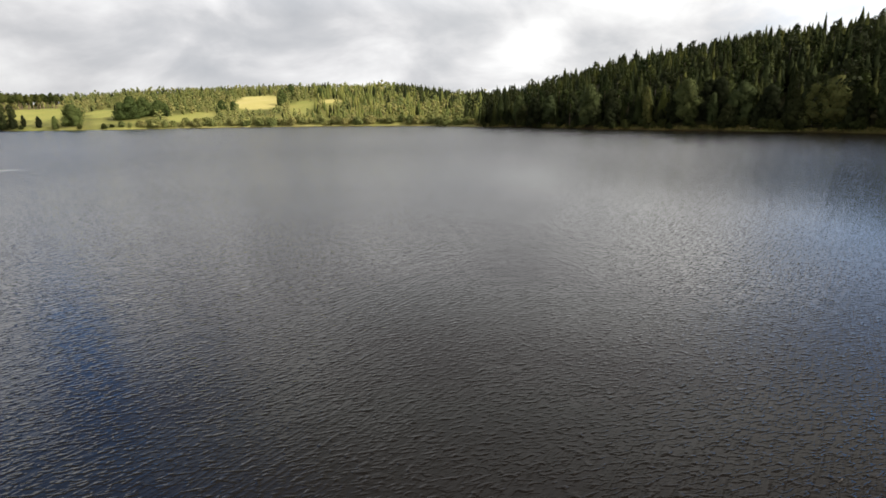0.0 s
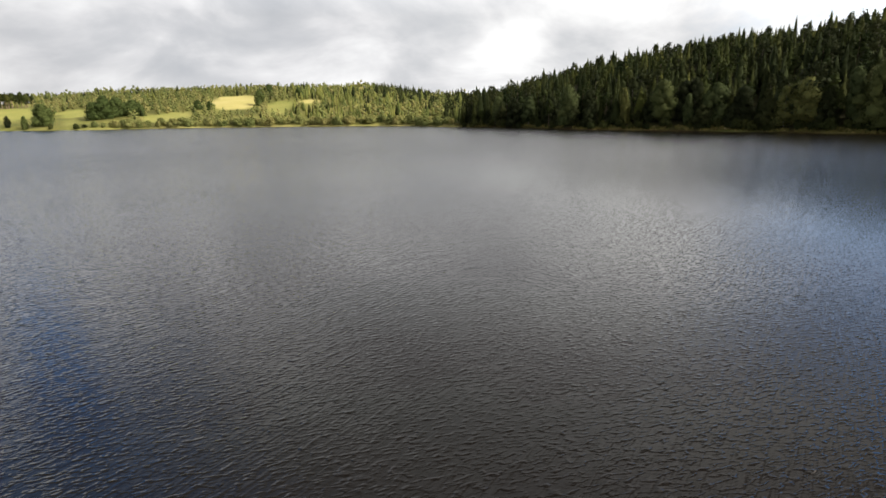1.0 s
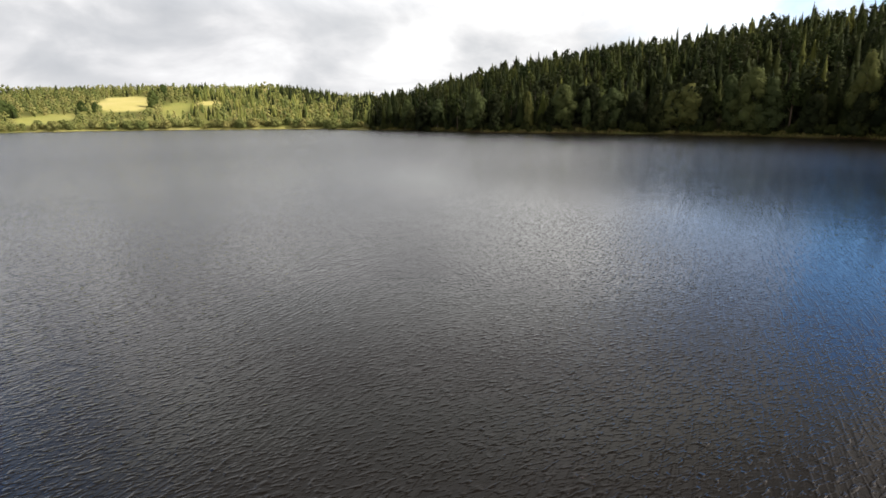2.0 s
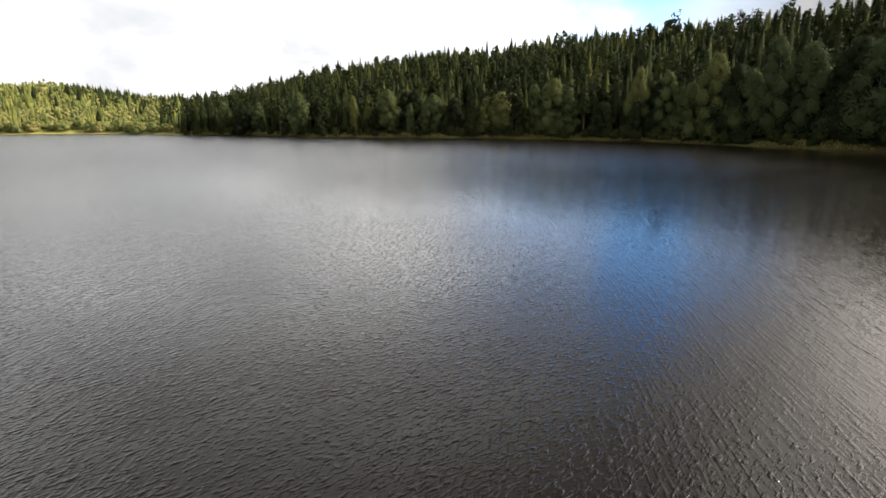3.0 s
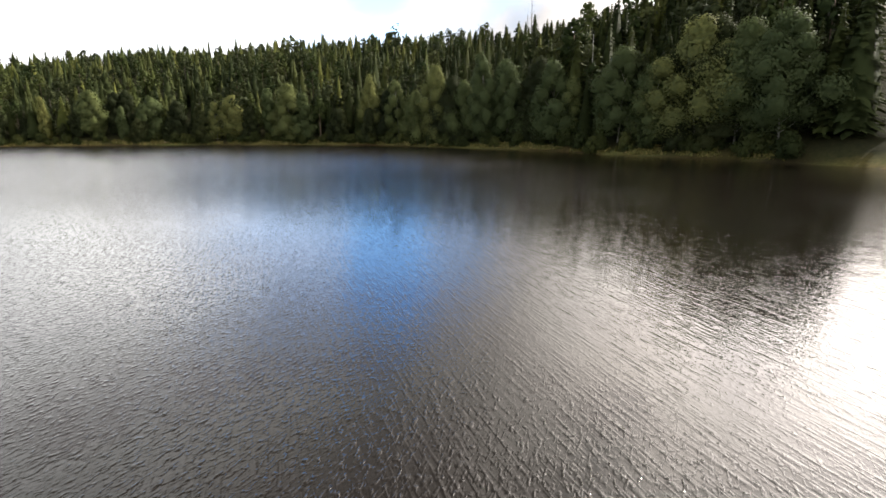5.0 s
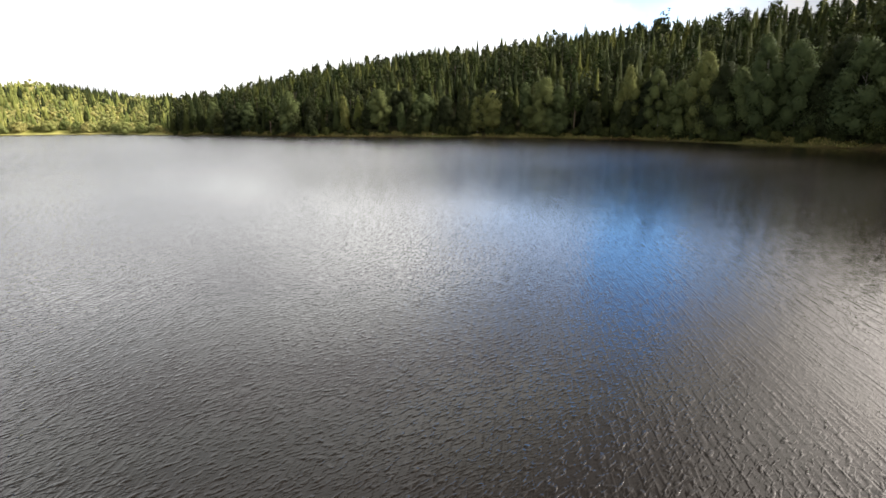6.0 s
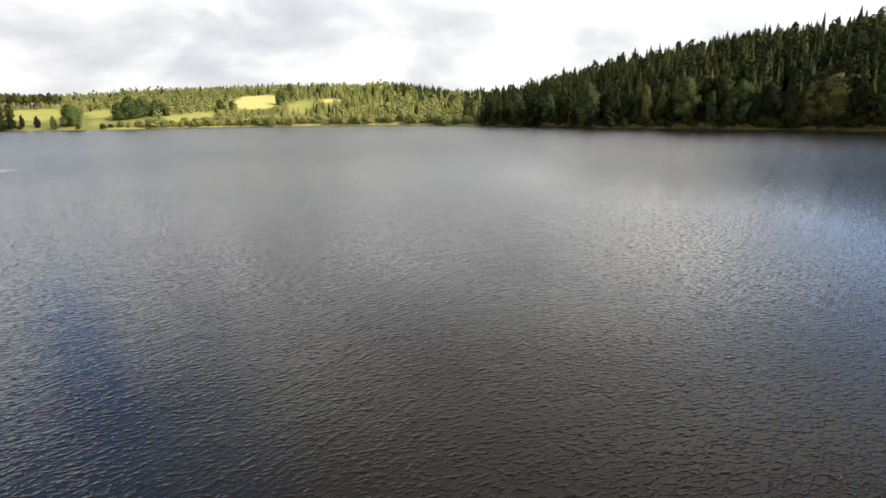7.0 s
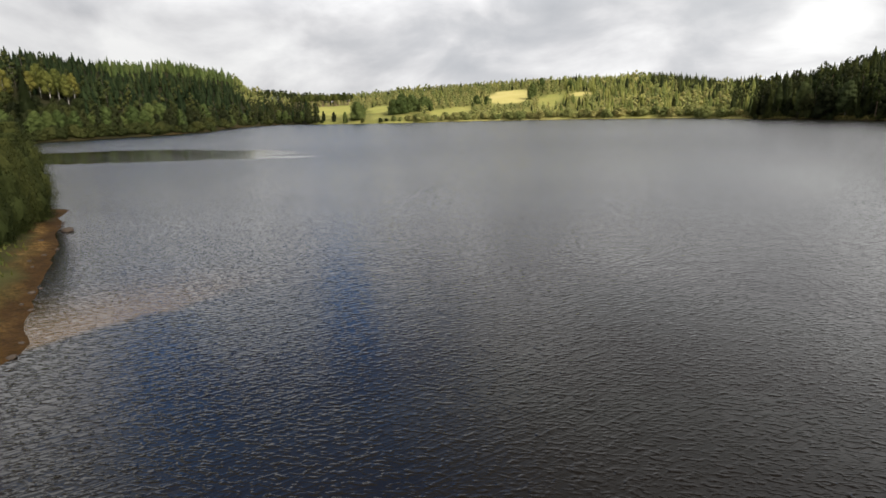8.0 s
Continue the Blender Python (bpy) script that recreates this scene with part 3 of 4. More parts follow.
def lump(centre, radius, rng, tall=1.15):
    """A dense, uneven mass of leaves seen from far off."""
    sides, rings = 6, 3
    vs, fs = [], []
    for i in range(rings + 1):
        t = math.pi * (0.04 + 0.92 * i / rings)
        for k in range(sides):
            a = (k + 0.5 * (i % 2)) * math.tau / sides
            q = radius * rng.uniform(0.62, 1.22)
            vs.append((centre[0] + q * math.sin(t) * math.cos(a), centre[1] + q * math.sin(t) * math.sin(a), centre[2] + q * tall * math.cos(t)))
    for i in range(rings):
        for k in range(sides):
            fs.append((i * sides + k, (i + 1) * sides + k, (i + 1) * sides + (k + 1) % sides, i * sides + (k + 1) % sides))
    return np.array(vs), np.array(fs)


def dense_shape(leaves, rng, lumps, low, wide, size):
    """A far-off broad-leaved crown: dense leaf masses with loose leaves round them."""
    cards, centres = broad_shape(leaves, rng, lumps, low, wide, size)
    return joined([cards] + [lump(c[:3], c[3] * 0.80, rng, 1.3) for c in centres]), centres


def leaf_mass(centre, radius, rng, tall=1.1, sides=9, rings=6):
    """The solid inside of one clump of leaves, lumpy all round."""
    ph = rng.uniform(0, 9, 4)
    t, a = np.meshgrid(np.linspace(0.06, math.pi - 0.06, rings + 1), np.arange(sides) * math.tau / sides, indexing="ij")
    q = radius * (1 + 0.10 * np.sin(3 * a + ph[0] + 2 * t) + 0.08 * np.sin(5 * t + ph[1])) * rng.uniform(0.85, 1.1, t.shape)
    vs = np.stack([centre[0] + q * np.sin(t) * np.cos(a), centre[1] + q * np.sin(t) * np.sin(a), centre[2] + q * tall * np.cos(t)], -1).reshape(-1, 3)
    i = np.arange(rings * sides).reshape(rings, sides)
    fs = np.stack([i, i + sides, np.roll(i, -1, 1) + sides, np.roll(i, -1, 1)], -1).reshape(-1, 4)
    return vs, fs


def clumped_shape(leaves, rng, lumps, low, wide, size, clump=0.80, solid=0.46):
    """A crown seen from nearer: solid clumps fringed with leaves, dark gaps between them."""
    cards, centres = broad_shape(leaves, rng, lumps, low, wide, size, clump, 0.40)
    return joined([cards] + [leaf_mass(c[:3], c[3] * solid, rng) for c in centres]), centres


def trunk_shape(rng, centres=(), thick=0.014, top=0.9, lean=0.03, sides=6):
    bend = rng.uniform(-lean, lean, 2)
    path = [(bend[0] * t * t, bend[1] * math.sin(t * 3), t * top) for t in np.linspace(-0.04, 1, 7)]
    pieces = [tube(path, [thick * (1.25 - 1.1 * t) for t in np.linspace(0, 1, 7)], sides)]
    for c in centres:
        z0 = max(0.12, c[2] - 0.16)
        o = (bend[0] * (z0 / top) ** 2, 0.0, z0)
        mid = ((o[0] + c[0]) * 0.5, (o[1] + c[1]) * 0.5, z0 + (c[2] - z0) * 0.35)
        pieces.append(tube([o, mid, c[:3]], [thick * 0.45, thick * 0.3, thick * 0.08], 4))
    return joined(pieces)


def bare_spruce_trunk(rng, thick=0.012):
    return tube([(0, 0, -0.03), (0, 0, 0.4), (0, 0, 0.95)], [thick, thick * 0.7, thick * 0.1], 6)


def plant(name, crown, crown_mat, trunk, trunk_mat, label, category, centres=()):
    """One plant, a metre high, built once: an Empty with a trunk and a crown."""
    root = tagged(new(name), label, category)
    part("trunk", mesh_of("trunk", *trunk, [trunk_mat], smooth=True), root)
    normals, faces = soft_normals(*crown, centres)
    part("crown", mesh_of("crown", crown[0], faces, [crown_mat], smooth=True, normals=normals), root)
    return root


def masters(seed):
    rng = np.random.default_rng(seed)
    kinds = {}
    kinds["spruce"] = [plant("spruce_tree", spruce_shape(1100, rng, w, broadest=0.022), M_SPRUCE, bare_spruce_trunk(rng), M_BARK,
                             "tall dark green spruce on the wooded shore", "spruce tree") for w in (0.18, 0.22, 0.26)]
    kinds["birch"] = []
    kinds["tall_birch"] = []
    for lumps, wide, low in ((20, 0.26, 0.10), (24, 0.32, 0.08), (18, 0.21, 0.14), (22, 0.29, 0.16)) * 2:
        fine = len(kinds["birch"]) == 4
        crown, cs = clumped_shape(22000, rng, lumps + 2, low, wide * 1.3, 0.0130, 0.70, 0.52) if fine else clumped_shape(10000, rng, lumps, low, wide * 1.15, 0.018, 0.9)
        kinds["tall_birch" if fine else "birch"].append(plant("birch_tree", crown, M_BIRCH, trunk_shape(rng, cs, 0.0075), M_WHITE_BARK,
                                    "leafy yellow-green birch at the edge of the lake", "birch tree", cs))
    kinds["alder"] = []
    kinds["tall_alder"] = []
    for lumps, wide, low in ((18, 0.30, 0.05), (22, 0.34, 0.06), (16, 0.26, 0.08)) * 2:
        fine = len(kinds["alder"]) == 3
        crown, cs = clumped_shape(17000, rng, lumps + 2, low, wide * 1.15, 0.0140, 0.70, 0.52) if fine else clumped_shape(8000, rng, lumps, low, wide * 1.1, 0.020, 0.9)
        kinds["tall_alder" if fine else "alder"].append(plant("alder_tree", crown, M_ALDER, trunk_shape(rng, cs, 0.010), M_BARK,
                                    "dark green alder crowding the wooded shore", "alder tree", cs))
    kinds["pine"] = []
    for lumps in (7, 9):
        crown, cs = broad_shape(700, rng, lumps, 0.5, 0.22, 0.026)
        kinds["pine"].append(plant("pine_tree", crown, M_PINE, trunk_shape(rng, cs), M_PINE_BARK,
                                   "pine with bare reddish trunk and ragged crown", "pine tree", cs))
    kinds["yellow_birch"] = []
    for lumps, wide, low in ((14, 0.26, 0.34), (16, 0.30, 0.40)):
        crown, cs = clumped_shape(6000, rng, lumps, low, wide, 0.022, 0.75)
        kinds["yellow_birch"].append(plant("birch_tree", crown, M_GOLD, trunk_shape(rng, cs, 0.016), M_WHITE_BARK,
                                           "yellowing birch with a pale trunk by the bay", "birch tree", cs))
    kinds["row_pine"] = []
    for lumps in (8, 10):
        crown, cs = clumped_shape(2600, rng, lumps, 0.56, 0.26, 0.024, 0.9)
        kinds["row_pine"].append(plant("pine_tree", crown, M_SUN_TINT, trunk_shape(rng, cs, 0.022), M_PALE_BARK,
                                       "pine with bare pale trunk above the far meadow", "pine tree", cs))
    kinds["bush"] = []
    for lumps, wide in ((9, 0.70), (11, 0.85), (7, 0.58)):
        crown, cs = clumped_shape(2600, rng, lumps + 2, 0.10, wide, 0.05, 0.95)
        kinds["bush"].append(plant("willow_bush", crown, M_WILLOW, trunk_shape(rng, cs, 0.02, 0.6), M_BARK,
                                   "rounded grey-green willow bush at the waterside", "bush", cs))
    kinds["scrub"] = []
    for lumps, wide in ((12, 0.75), (14, 0.9), (10, 0.62)):
        crown, cs = clumped_shape(2200, rng, lumps, 0.08, wide, 0.05, 0.95)
        kinds["scrub"].append(plant("scrub_bush", crown, M_SCRUB_SUN_TINT, trunk_shape(rng, cs, 0.02, 0.6), M_BARK,
                                    "sunlit low bush on the far lake shore", "bush", cs))
    kinds["meadow_tree"] = []
    for lumps, wide in ((20, 0.36), (24, 0.42)):
        crown, cs = clumped_shape(7000, rng, lumps, 0.06, wide, 0.027, 0.95)
        kinds["meadow_tree"].append(plant("meadow_tree", crown, M_MEADOW, trunk_shape(rng, cs, 0.012), M_BARK,
                                          "round leafy tree standing by a sunlit meadow", "tree", cs))
    kinds["giant_birch"] = []
    for lumps, wide, low in ((34, 0.34, 0.20), (38, 0.36, 0.22)):
        crown, cs = clumped_shape(36000, rng, lumps - 10, low, wide * 1.25, 0.0100, 0.58, 0.55)
        kinds["giant_birch"].append(plant("birch_tree", crown, M_BIRCH, trunk_shape(rng, cs, 0.0075), M_WHITE_BARK,
                                          "tall old birch with a pale trunk on the lake bank", "birch tree", cs))
    kinds["giant_alder"] = []
    for lumps, wide, low in ((32, 0.34, 0.05), (36, 0.38, 0.06)):
        crown, cs = clumped_shape(30000, rng, lumps - 8, low, wide * 1.2, 0.0105, 0.62, 0.55)
        kinds["giant_alder"].append(plant("alder_tree", crown, M_ALDER, trunk_shape(rng, cs, 0.009), M_BARK,
                                          "large dark alder crowding the wooded shore", "alder tree", cs))
    kinds["thicket"] = []
    for lumps, wide in ((24, 0.62), (28, 0.75), (20, 0.52)):
        crown, cs = clumped_shape(42000, rng, lumps, 0.06, wide, 0.0125, 0.95, 0.5)
        kinds["thicket"].append(plant("alder_bush", crown, M_BUSH, trunk_shape(rng, cs, 0.02, 0.6), M_BARK,
                                      "dense dark green bush behind a sandy beach", "bush", cs))
    crown, cs = broad_shape(700, rng, 9, 0.2, 0.3, 0.03)
    kinds["rust"] = [plant("rowan_tree", crown, M_RUST, trunk_shape(rng, cs), M_BARK, "small rust-red rowan among the dark trees", "rowan tree", cs)]
    return kinds


KINDS = masters(11)
USED = set()


def place(kind, variant, x, y, height, turn, group="", lean=0.0, wide=1.0, label=""):
    root = KINDS[kind][variant % len(KINDS[kind])]
    m = pose(x, y, float(land_height(x, y)) - 0.02 * height, lean, lean * 0.6, turn)
    if root.name not in USED:
        USED.add(root.name)
        root.matrix_basis = m @ Matrix.Diagonal((height * wide, height * wide, height, 1))
        ob = root
    else:
        ob = copy_thing(root, m)
        ob.scale = (height * wide, height * wide, height)
    if group:
        ob["group"] = group
    if label:
        ob["label"] = label
    return ob


def at(bearing, d):
    a = radians(bearing)
    return -d * math.sin(a), d * math.cos(a)


def shore_line():
    """Where the dry land begins, every tenth of a degree."""
    bearings = np.arange(-90, 90.05, 0.1)
    out = []
    for b in bearings:
        r = table(SHORE, 1, b) + np.arange(-6, 8, 0.25)
        a = radians(b)
        dry = land_height(-r * math.sin(a), r * math.cos(a)) > 0.12
        out.append(r[np.argmax(dry)] if dry.any() else table(SHORE, 1, b))
    return bearings, np.array(out)


SHORE_LINE = shore_line()


def shore_at(bearing):
    return float(np.interp(bearing, *SHORE_LINE))


# height of the front trees along the shores
STATURE = [(-75, 25), (-62, 21), (-50, 17.5), (-40, 15.5), (-28, 13.5), (-13, 11.5), (0, 10.5), (10, 9.5), (14, 6.5), (26, 6.5), (40, 6.5), (54, 7.5), (62, 9.5), (80, 13), (90, 13)]
TAKEN = []


def light_birches():
    """The pale birches that stand out along the wooded bank: bearing, height, breadth."""
    for i, (b, h, wide) in enumerate([(-63.3, 22.5, 1.15), (-59.5, 15, 1.0), (-56.3, 18.5, 1.1), (-50.0, 18.0, 1.0), (-51.6, 13.5, 0.9), (-45.5, 17.5, 0.9),
                                      (-42.9, 20.5, 0.85), (-41.0, 14.5, 1.0), (-38.4, 18.3, 0.9), (-36.2, 12.5, 1.0), (-34.4, 15.0, 0.9), (-31.6, 14.8, 0.7),
                                      (-25.0, 12.0, 1.1), (-23.7, 14.2, 1.0), (-21.8, 12.5, 0.9), (-18.6, 11.2, 1.2), (-17.0, 9.5, 1.1), (-11.6, 10.4, 1.1),
                                      (-9.3, 8.5, 0.8), (-7.0, 11.4, 1.1), (-3.7, 10.2, 0.55), (1.7, 11.8, 0.9), (5.6, 9.2, 1.3), (8.6, 9.5, 0.9), (-66.5, 21, 1.1), (-70, 22, 1.1)]):
        x, y = at(b, shore_at(b) + 3.0 + (i % 3) * 0.7)
        place("giant_birch" if h > 18.2 and b < -48 else "tall_birch" if h > 13 else "birch", i, x, y, h, i * 73 % 360, "pale birches along the wooded shore", (i % 5 - 2) * 1.2, wide)
        TAKEN.append((x, y, 2.4))


def front_row():
    """The other trees at the edge of the wooded bank, each a thing of its own."""
    rng = np.random.default_rng(21)
    b = -71.0
    while b < 11.5:
        s = shore_at(b)
        h0 = float(table(STATURE, 1, b))
        for row, off in enumerate((2.4, 6.0)):
            bb = b + rng.uniform(-0.7, 0.7) + row * 1.1
            d = s + off + rng.uniform(-0.8, 2.0)
            x, y = at(bb, d)
            if any(math.hypot(x - p, y - q) < c for p, q, c in TAKEN):
                continue
            r = rng.random()
            kind = "alder" if r < (0.68 if row == 0 else 0.35) else "spruce" if r < 0.93 else "pine"
            h = h0 * (rng.uniform(0.35, 0.7) if row == 0 else rng.uniform(0.65, 1.0))
            if kind == "alder":
                kind = "giant_alder" if h > 11 else "tall_alder" if h > 8 else kind
            place(kind, int(rng.integers(0, 6)), x, y, h, rng.uniform(0, 360), "dark trees along the wooded shore", rng.uniform(-3, 3), rng.uniform(0.85, 1.2))
            TAKEN.append((x, y, h * 0.1))
        for k in range(2):
            x, y = at(b + rng.uniform(-0.9, 0.9), s + rng.uniform(0.9, 2.2))
            place("bush", int(rng.integers(0, 3)), x, y, h0 * rng.uniform(0.10, 0.22), rng.uniform(0, 360), "bushes along the wooded shore")
        b += math.degrees(h0 * 0.24 / s)
    x, y = at(-53.9, 129)
    place("rust", 0, x, y, 12.5, 30, "", 0, 0.7)


def dead_tree(bearing, d, height, thick, stubs, reach, label, seed):
    """A bare standing trunk with broken side branches."""
    x, y = at(bearing, d)
    rng = np.random.default_rng(seed)
    path = [(0.10 * math.sin(k * 0.9), 0.003 * height * k, k * height / 10) for k in range(11)]
    v, f = tube(path, [thick * (1 - 0.075 * k) for k in range(11)], 7)
    root = tagged(new("dead_tree"), label, "dead tree")
    root.matrix_basis = pose(x, y, float(land_height(x, y)) - 0.2)
    part("trunk", mesh_of("trunk", v, f, [M_WHITE_BARK], smooth=True), root)
    for k in range(stubs):
        u = 0.45 + 0.53 * k / stubs
        a, r = k * 2.4 + rng.uniform(-0.4, 0.4), reach * (1.25 - u) * rng.uniform(0.6, 1.3)
        o = np.array([0.0, 0.03 * height * u, u * height])
        e = o + np.array([r * math.cos(a), r * math.sin(a), r * rng.uniform(0.1, 0.7)])
        part("branch", mesh_of("branch", *tube([o, o * 0.45 + e * 0.55 + (0, 0, -0.05 * r), e], [thick * 0.24, thick * 0.16, thick * 0.05], 4), [M_WHITE_BARK]), root)


def dead_trees():
    dead_tree(-53.6, 128, 20, 0.16, 9, 0.7, "bare pale dead trunk standing among dark spruces", 3)
    dead_tree(-47.6, 205, 22.0, 0.30, 26, 5.2, "bare grey dead tree with spreading twigs on the ridge", 4)
    for i, (b, d, h) in enumerate(((-32.2, 240, 13.0), (-31.2, 242, 12.0), (-30.4, 243, 12.4), (-47.2, 207, 17.5))):
        dead_tree(b, d, h, 0.22, 6, 1.2, "thin bare pole of a dead spruce on the ridge", 10 + i)


def drift_logs():
    for b, off, length, turn in ((-12.9, 0.55, 3.4, 12), (-12.4, 0.9, 2.2, -20), (-1.9, 0.6, 2.4, 35)):
        x, y = at(b, shore_at(b) + off)
        v, f = tube([(0.03 * math.sin(k), 0.04 * math.cos(2 * k), k * length / 6) for k in range(7)], [0.17 - 0.012 * k for k in range(7)], 8)
        v = v[:, [2, 0, 1]]
        ob = tagged(new("driftwood_log", mesh_of("driftwood_log", v, f, [M_LOG], smooth=True)), "pale driftwood log lying on the sandy shore", "log", "logs on the shore")
        ob.matrix_basis = pose(x, y, float(land_height(x, y)) + 0.10, 0, 0, turn)


light_birches()
front_row()
dead_trees()
drift_logs()


def far_shore_things():
    """Single trees and bushes by the meadows."""
    for b, d, h, wide, kind in [
            (49.6, 305, 9.5, 1.3, "meadow_tree"), (45.2, 309, 10.5, 1.4, "meadow_tree"), (44.2, 312, 9.0, 1.4, "meadow_tree"), (43.0, 313, 7.5, 1.4, "meadow_tree"),
            (32.1, 318, 8.0, 1.2, "meadow_tree"), (31.2, 352, 7.0, 1.5, "meadow_tree"), (28.4, 330, 6.0, 1.3, "meadow_tree"),
            (52.0, 312, 5.2, 0.8, "alder"), (53.0, 318, 5.6, 0.8, "alder"), (53.7, 322, 6.5, 1.0, "alder"), (50.9, 304, 5.6, 0.8, "meadow_tree"), (54.5, 330, 7.0, 1.0, "alder"),
            (50.9, 290, 3.6, 0.9, "thicket"), (49.2, 287, 2.4, 1.0, "thicket"), (47.4, 285, 2.2, 1.0, "thicket"), (46.8, 285, 1.4, 1.3, "bush"), (53.2, 300, 1.8, 1.2, "thicket"),
            (45.9, 309, 8.0, 1.3, "meadow_tree"), (42.4, 312, 6.0, 1.3, "meadow_tree"), (54.2, 308, 2.2, 1.3, "bush"),
            (37.6, 320, 5.0, 1.2, "meadow_tree"), (36.6, 315, 4.5, 1.2, "meadow_tree"), (54.3, 330, 5.5, 0.9, "spruce")]:
        s = shore_at(b)
        x, y = at(b, max(d, s + 1.5))
        place(kind, int(b * 7), x, y, h, b * 77 % 360, "trees by the far meadows", 0, wide,
              "low dark bush on the far lake shore" if kind in ("bush", "thicket") else "dark leafy tree at the edge of the far meadow" if kind == "alder" else "")
    rng = np.random.default_rng(5)
    for b in np.arange(50.4, 56.0, 0.24):
        x, y = at(b + rng.uniform(-0.1, 0.1), 398 + rng.uniform(0, 5))
        place("row_pine", int(rng.integers(0, 2)), x, y, rng.uniform(7.6, 8.8), rng.uniform(0, 360), "row of pines above the far meadow", 0, rng.uniform(0.9, 1.2),
              "pine with bare brown trunk above the far meadow")
    for b in np.arange(13.5, 46.0, 0.34):
        s = shore_at(b)
        x, y = at(b + rng.uniform(-0.3, 0.3), s + rng.uniform(1.2, 5))
        place("scrub", int(rng.integers(0, 3)), x, y, rng.uniform(1.4, 3.6), rng.uniform(0, 360), "bushes along the far shore", 0, rng.uniform(1.0, 1.5))
    for b in np.arange(54.4, 80.0, 0.36):
        s = shore_at(b)
        x, y = at(b + rng.uniform(-0.2, 0.2), s + rng.uniform(1.0, 4.5))
        place("bush", int(rng.integers(0, 3)), x, y, rng.uniform(2.0, 4.2) * (0.8 if b < 61 else 1.0), rng.uniform(0, 360), "bushes along the side bay", 0, rng.uniform(0.95, 1.4))
    for b in np.arange(55.0, 79.5, 0.62):
        x, y = at(b + rng.uniform(-0.3, 0.3), shore_at(b) + rng.uniform(5, 13))
        place("meadow_tree" if rng.random() < 0.45 else "alder", int(rng.integers(0, 4)), x, y, rng.uniform(5.0, 9.5) * (0.7 if b < 61 else 1.0), rng.uniform(0, 360), "trees along the side bay", 0, rng.uniform(0.9, 1.25),
              "leafy green tree at the foot of the bay hill")
    for i, (b, d, h) in enumerate([(74.4, 284, 12.5), (75.0, 288, 13.5), (75.6, 285, 13.0), (76.2, 290, 14.0), (78.6, 280, 13.5), (79.3, 284, 14.0), (73.9, 290, 12.0), (76.9, 284, 12.0)]):
        x, y = at(b, d)
        place("yellow_birch", i, x, y, h, i * 83 % 360, "yellowing birches on the bay shore", 0, 0.95)
    for b in np.arange(72.6, 81.0, 0.5):
        for off in (17, 26, 36):
            x, y = at(b + rng.uniform(-0.25, 0.25), shore_at(b) + off + rng.uniform(-3, 3))
            place("alder" if rng.random() < 0.6 else "bush", int(rng.integers(0, 5)), x, y, rng.uniform(3.2, 5.8), rng.uniform(0, 360), "trees along the side bay", 0, rng.uniform(1.0, 1.3),
                  "low leafy green tree on the bay slope")
    x, y = at(77.3, 258)
    place("spruce", 2, x, y, 21, 40, "", 0, 1.0, "big dark spruce rising over the bay bushes")


far_shore_things()


def near_spit_things():
    rng = np.random.default_rng(8)
    for i, d in enumerate(np.arange(37, 62, 1.5)):
        b = float(np.interp(d, [35, 41.5, 50, 56, 62], [83.2, 80.6, 78.8, 79.6, 82.5]))
        x, y = at(b, d)
        place("thicket", i, x, y, float(np.interp(d, [36, 42, 50, 60], [3.2, 4.6, 6.6, 7.4])) * rng.uniform(0.9, 1.08), i * 61 % 360, "bushes on the sandy point", 0, 0.55)
        TAKEN.append((x, y, 1.6))
    n = 0
    while n < 30:
        d, b = rng.uniform(33, 66), rng.uniform(79, 96)
        x, y = at(b, d)
        line = float(np.interp(d, [33, 41.5, 50, 56, 66], [84.5, 81.5, 79.8, 80.5, 84]))
        if b < line or any(math.hypot(x - a, y - c) < 1.6 for a, c, r in TAKEN):
            continue
        TAKEN.append((x, y, 1.6))
        n += 1
        h = float(np.interp(d, [33, 40, 50, 60], [2.8, 5.0, 7.2, 8.0])) * rng.uniform(0.8, 1.1)
        place("thicket", n, x, y, h, rng.uniform(0, 360), "bushes on the sandy point", 0, rng.uniform(0.5, 0.7))


near_spit_things()
for spare in [r for kind in KINDS.values() for r in kind if r.name not in USED]:
    for ob in (*spare.children_recursive, spare):
        bpy.data.objects.remove(ob)


# ---------------------------------------------------------------- the woods behind
def woods(name, label, shapes, spots, heights, widths, mats, seed):
    """Trees past counting, joined into one mesh. shapes: (verts, faces, material index per face)."""
    rng = np.random.default_rng(seed)
    vs, fs, ms, ts, ns, n = [], [], [], [], [], 0
    for (x, y, z), h, w in zip(spots, heights, widths):
        v, f, fm, nv = shapes[int(rng.integers(0, len(shapes)))]
        a = rng.uniform(0, math.tau)
        c, s = math.cos(a) * h * w, math.sin(a) * h * w
        vs.append(np.stack([v[:, 0] * c - v[:, 1] * s + x, v[:, 0] * s + v[:, 1] * c + y, v[:, 2] * h + z - 0.02 * h], 1))
        c, s = math.cos(a), math.sin(a)
        ns.append(np.stack([nv[:, 0] * c - nv[:, 1] * s, nv[:, 0] * s + nv[:, 1] * c, nv[:, 2]], 1))
        fs.append(f + n)
        ms.append(fm)
        ts.append(np.full(len(v), rng.random()))
        n += len(v)
    me = mesh_of(name, np.vstack(vs), np.vstack(fs), mats, np.concatenate(ms), smooth=True, normals=np.vstack(ns))
    point_values(me, "tone", np.concatenate(ts))
    return tagged(new(name, me), label, "woods", kind="stuff")


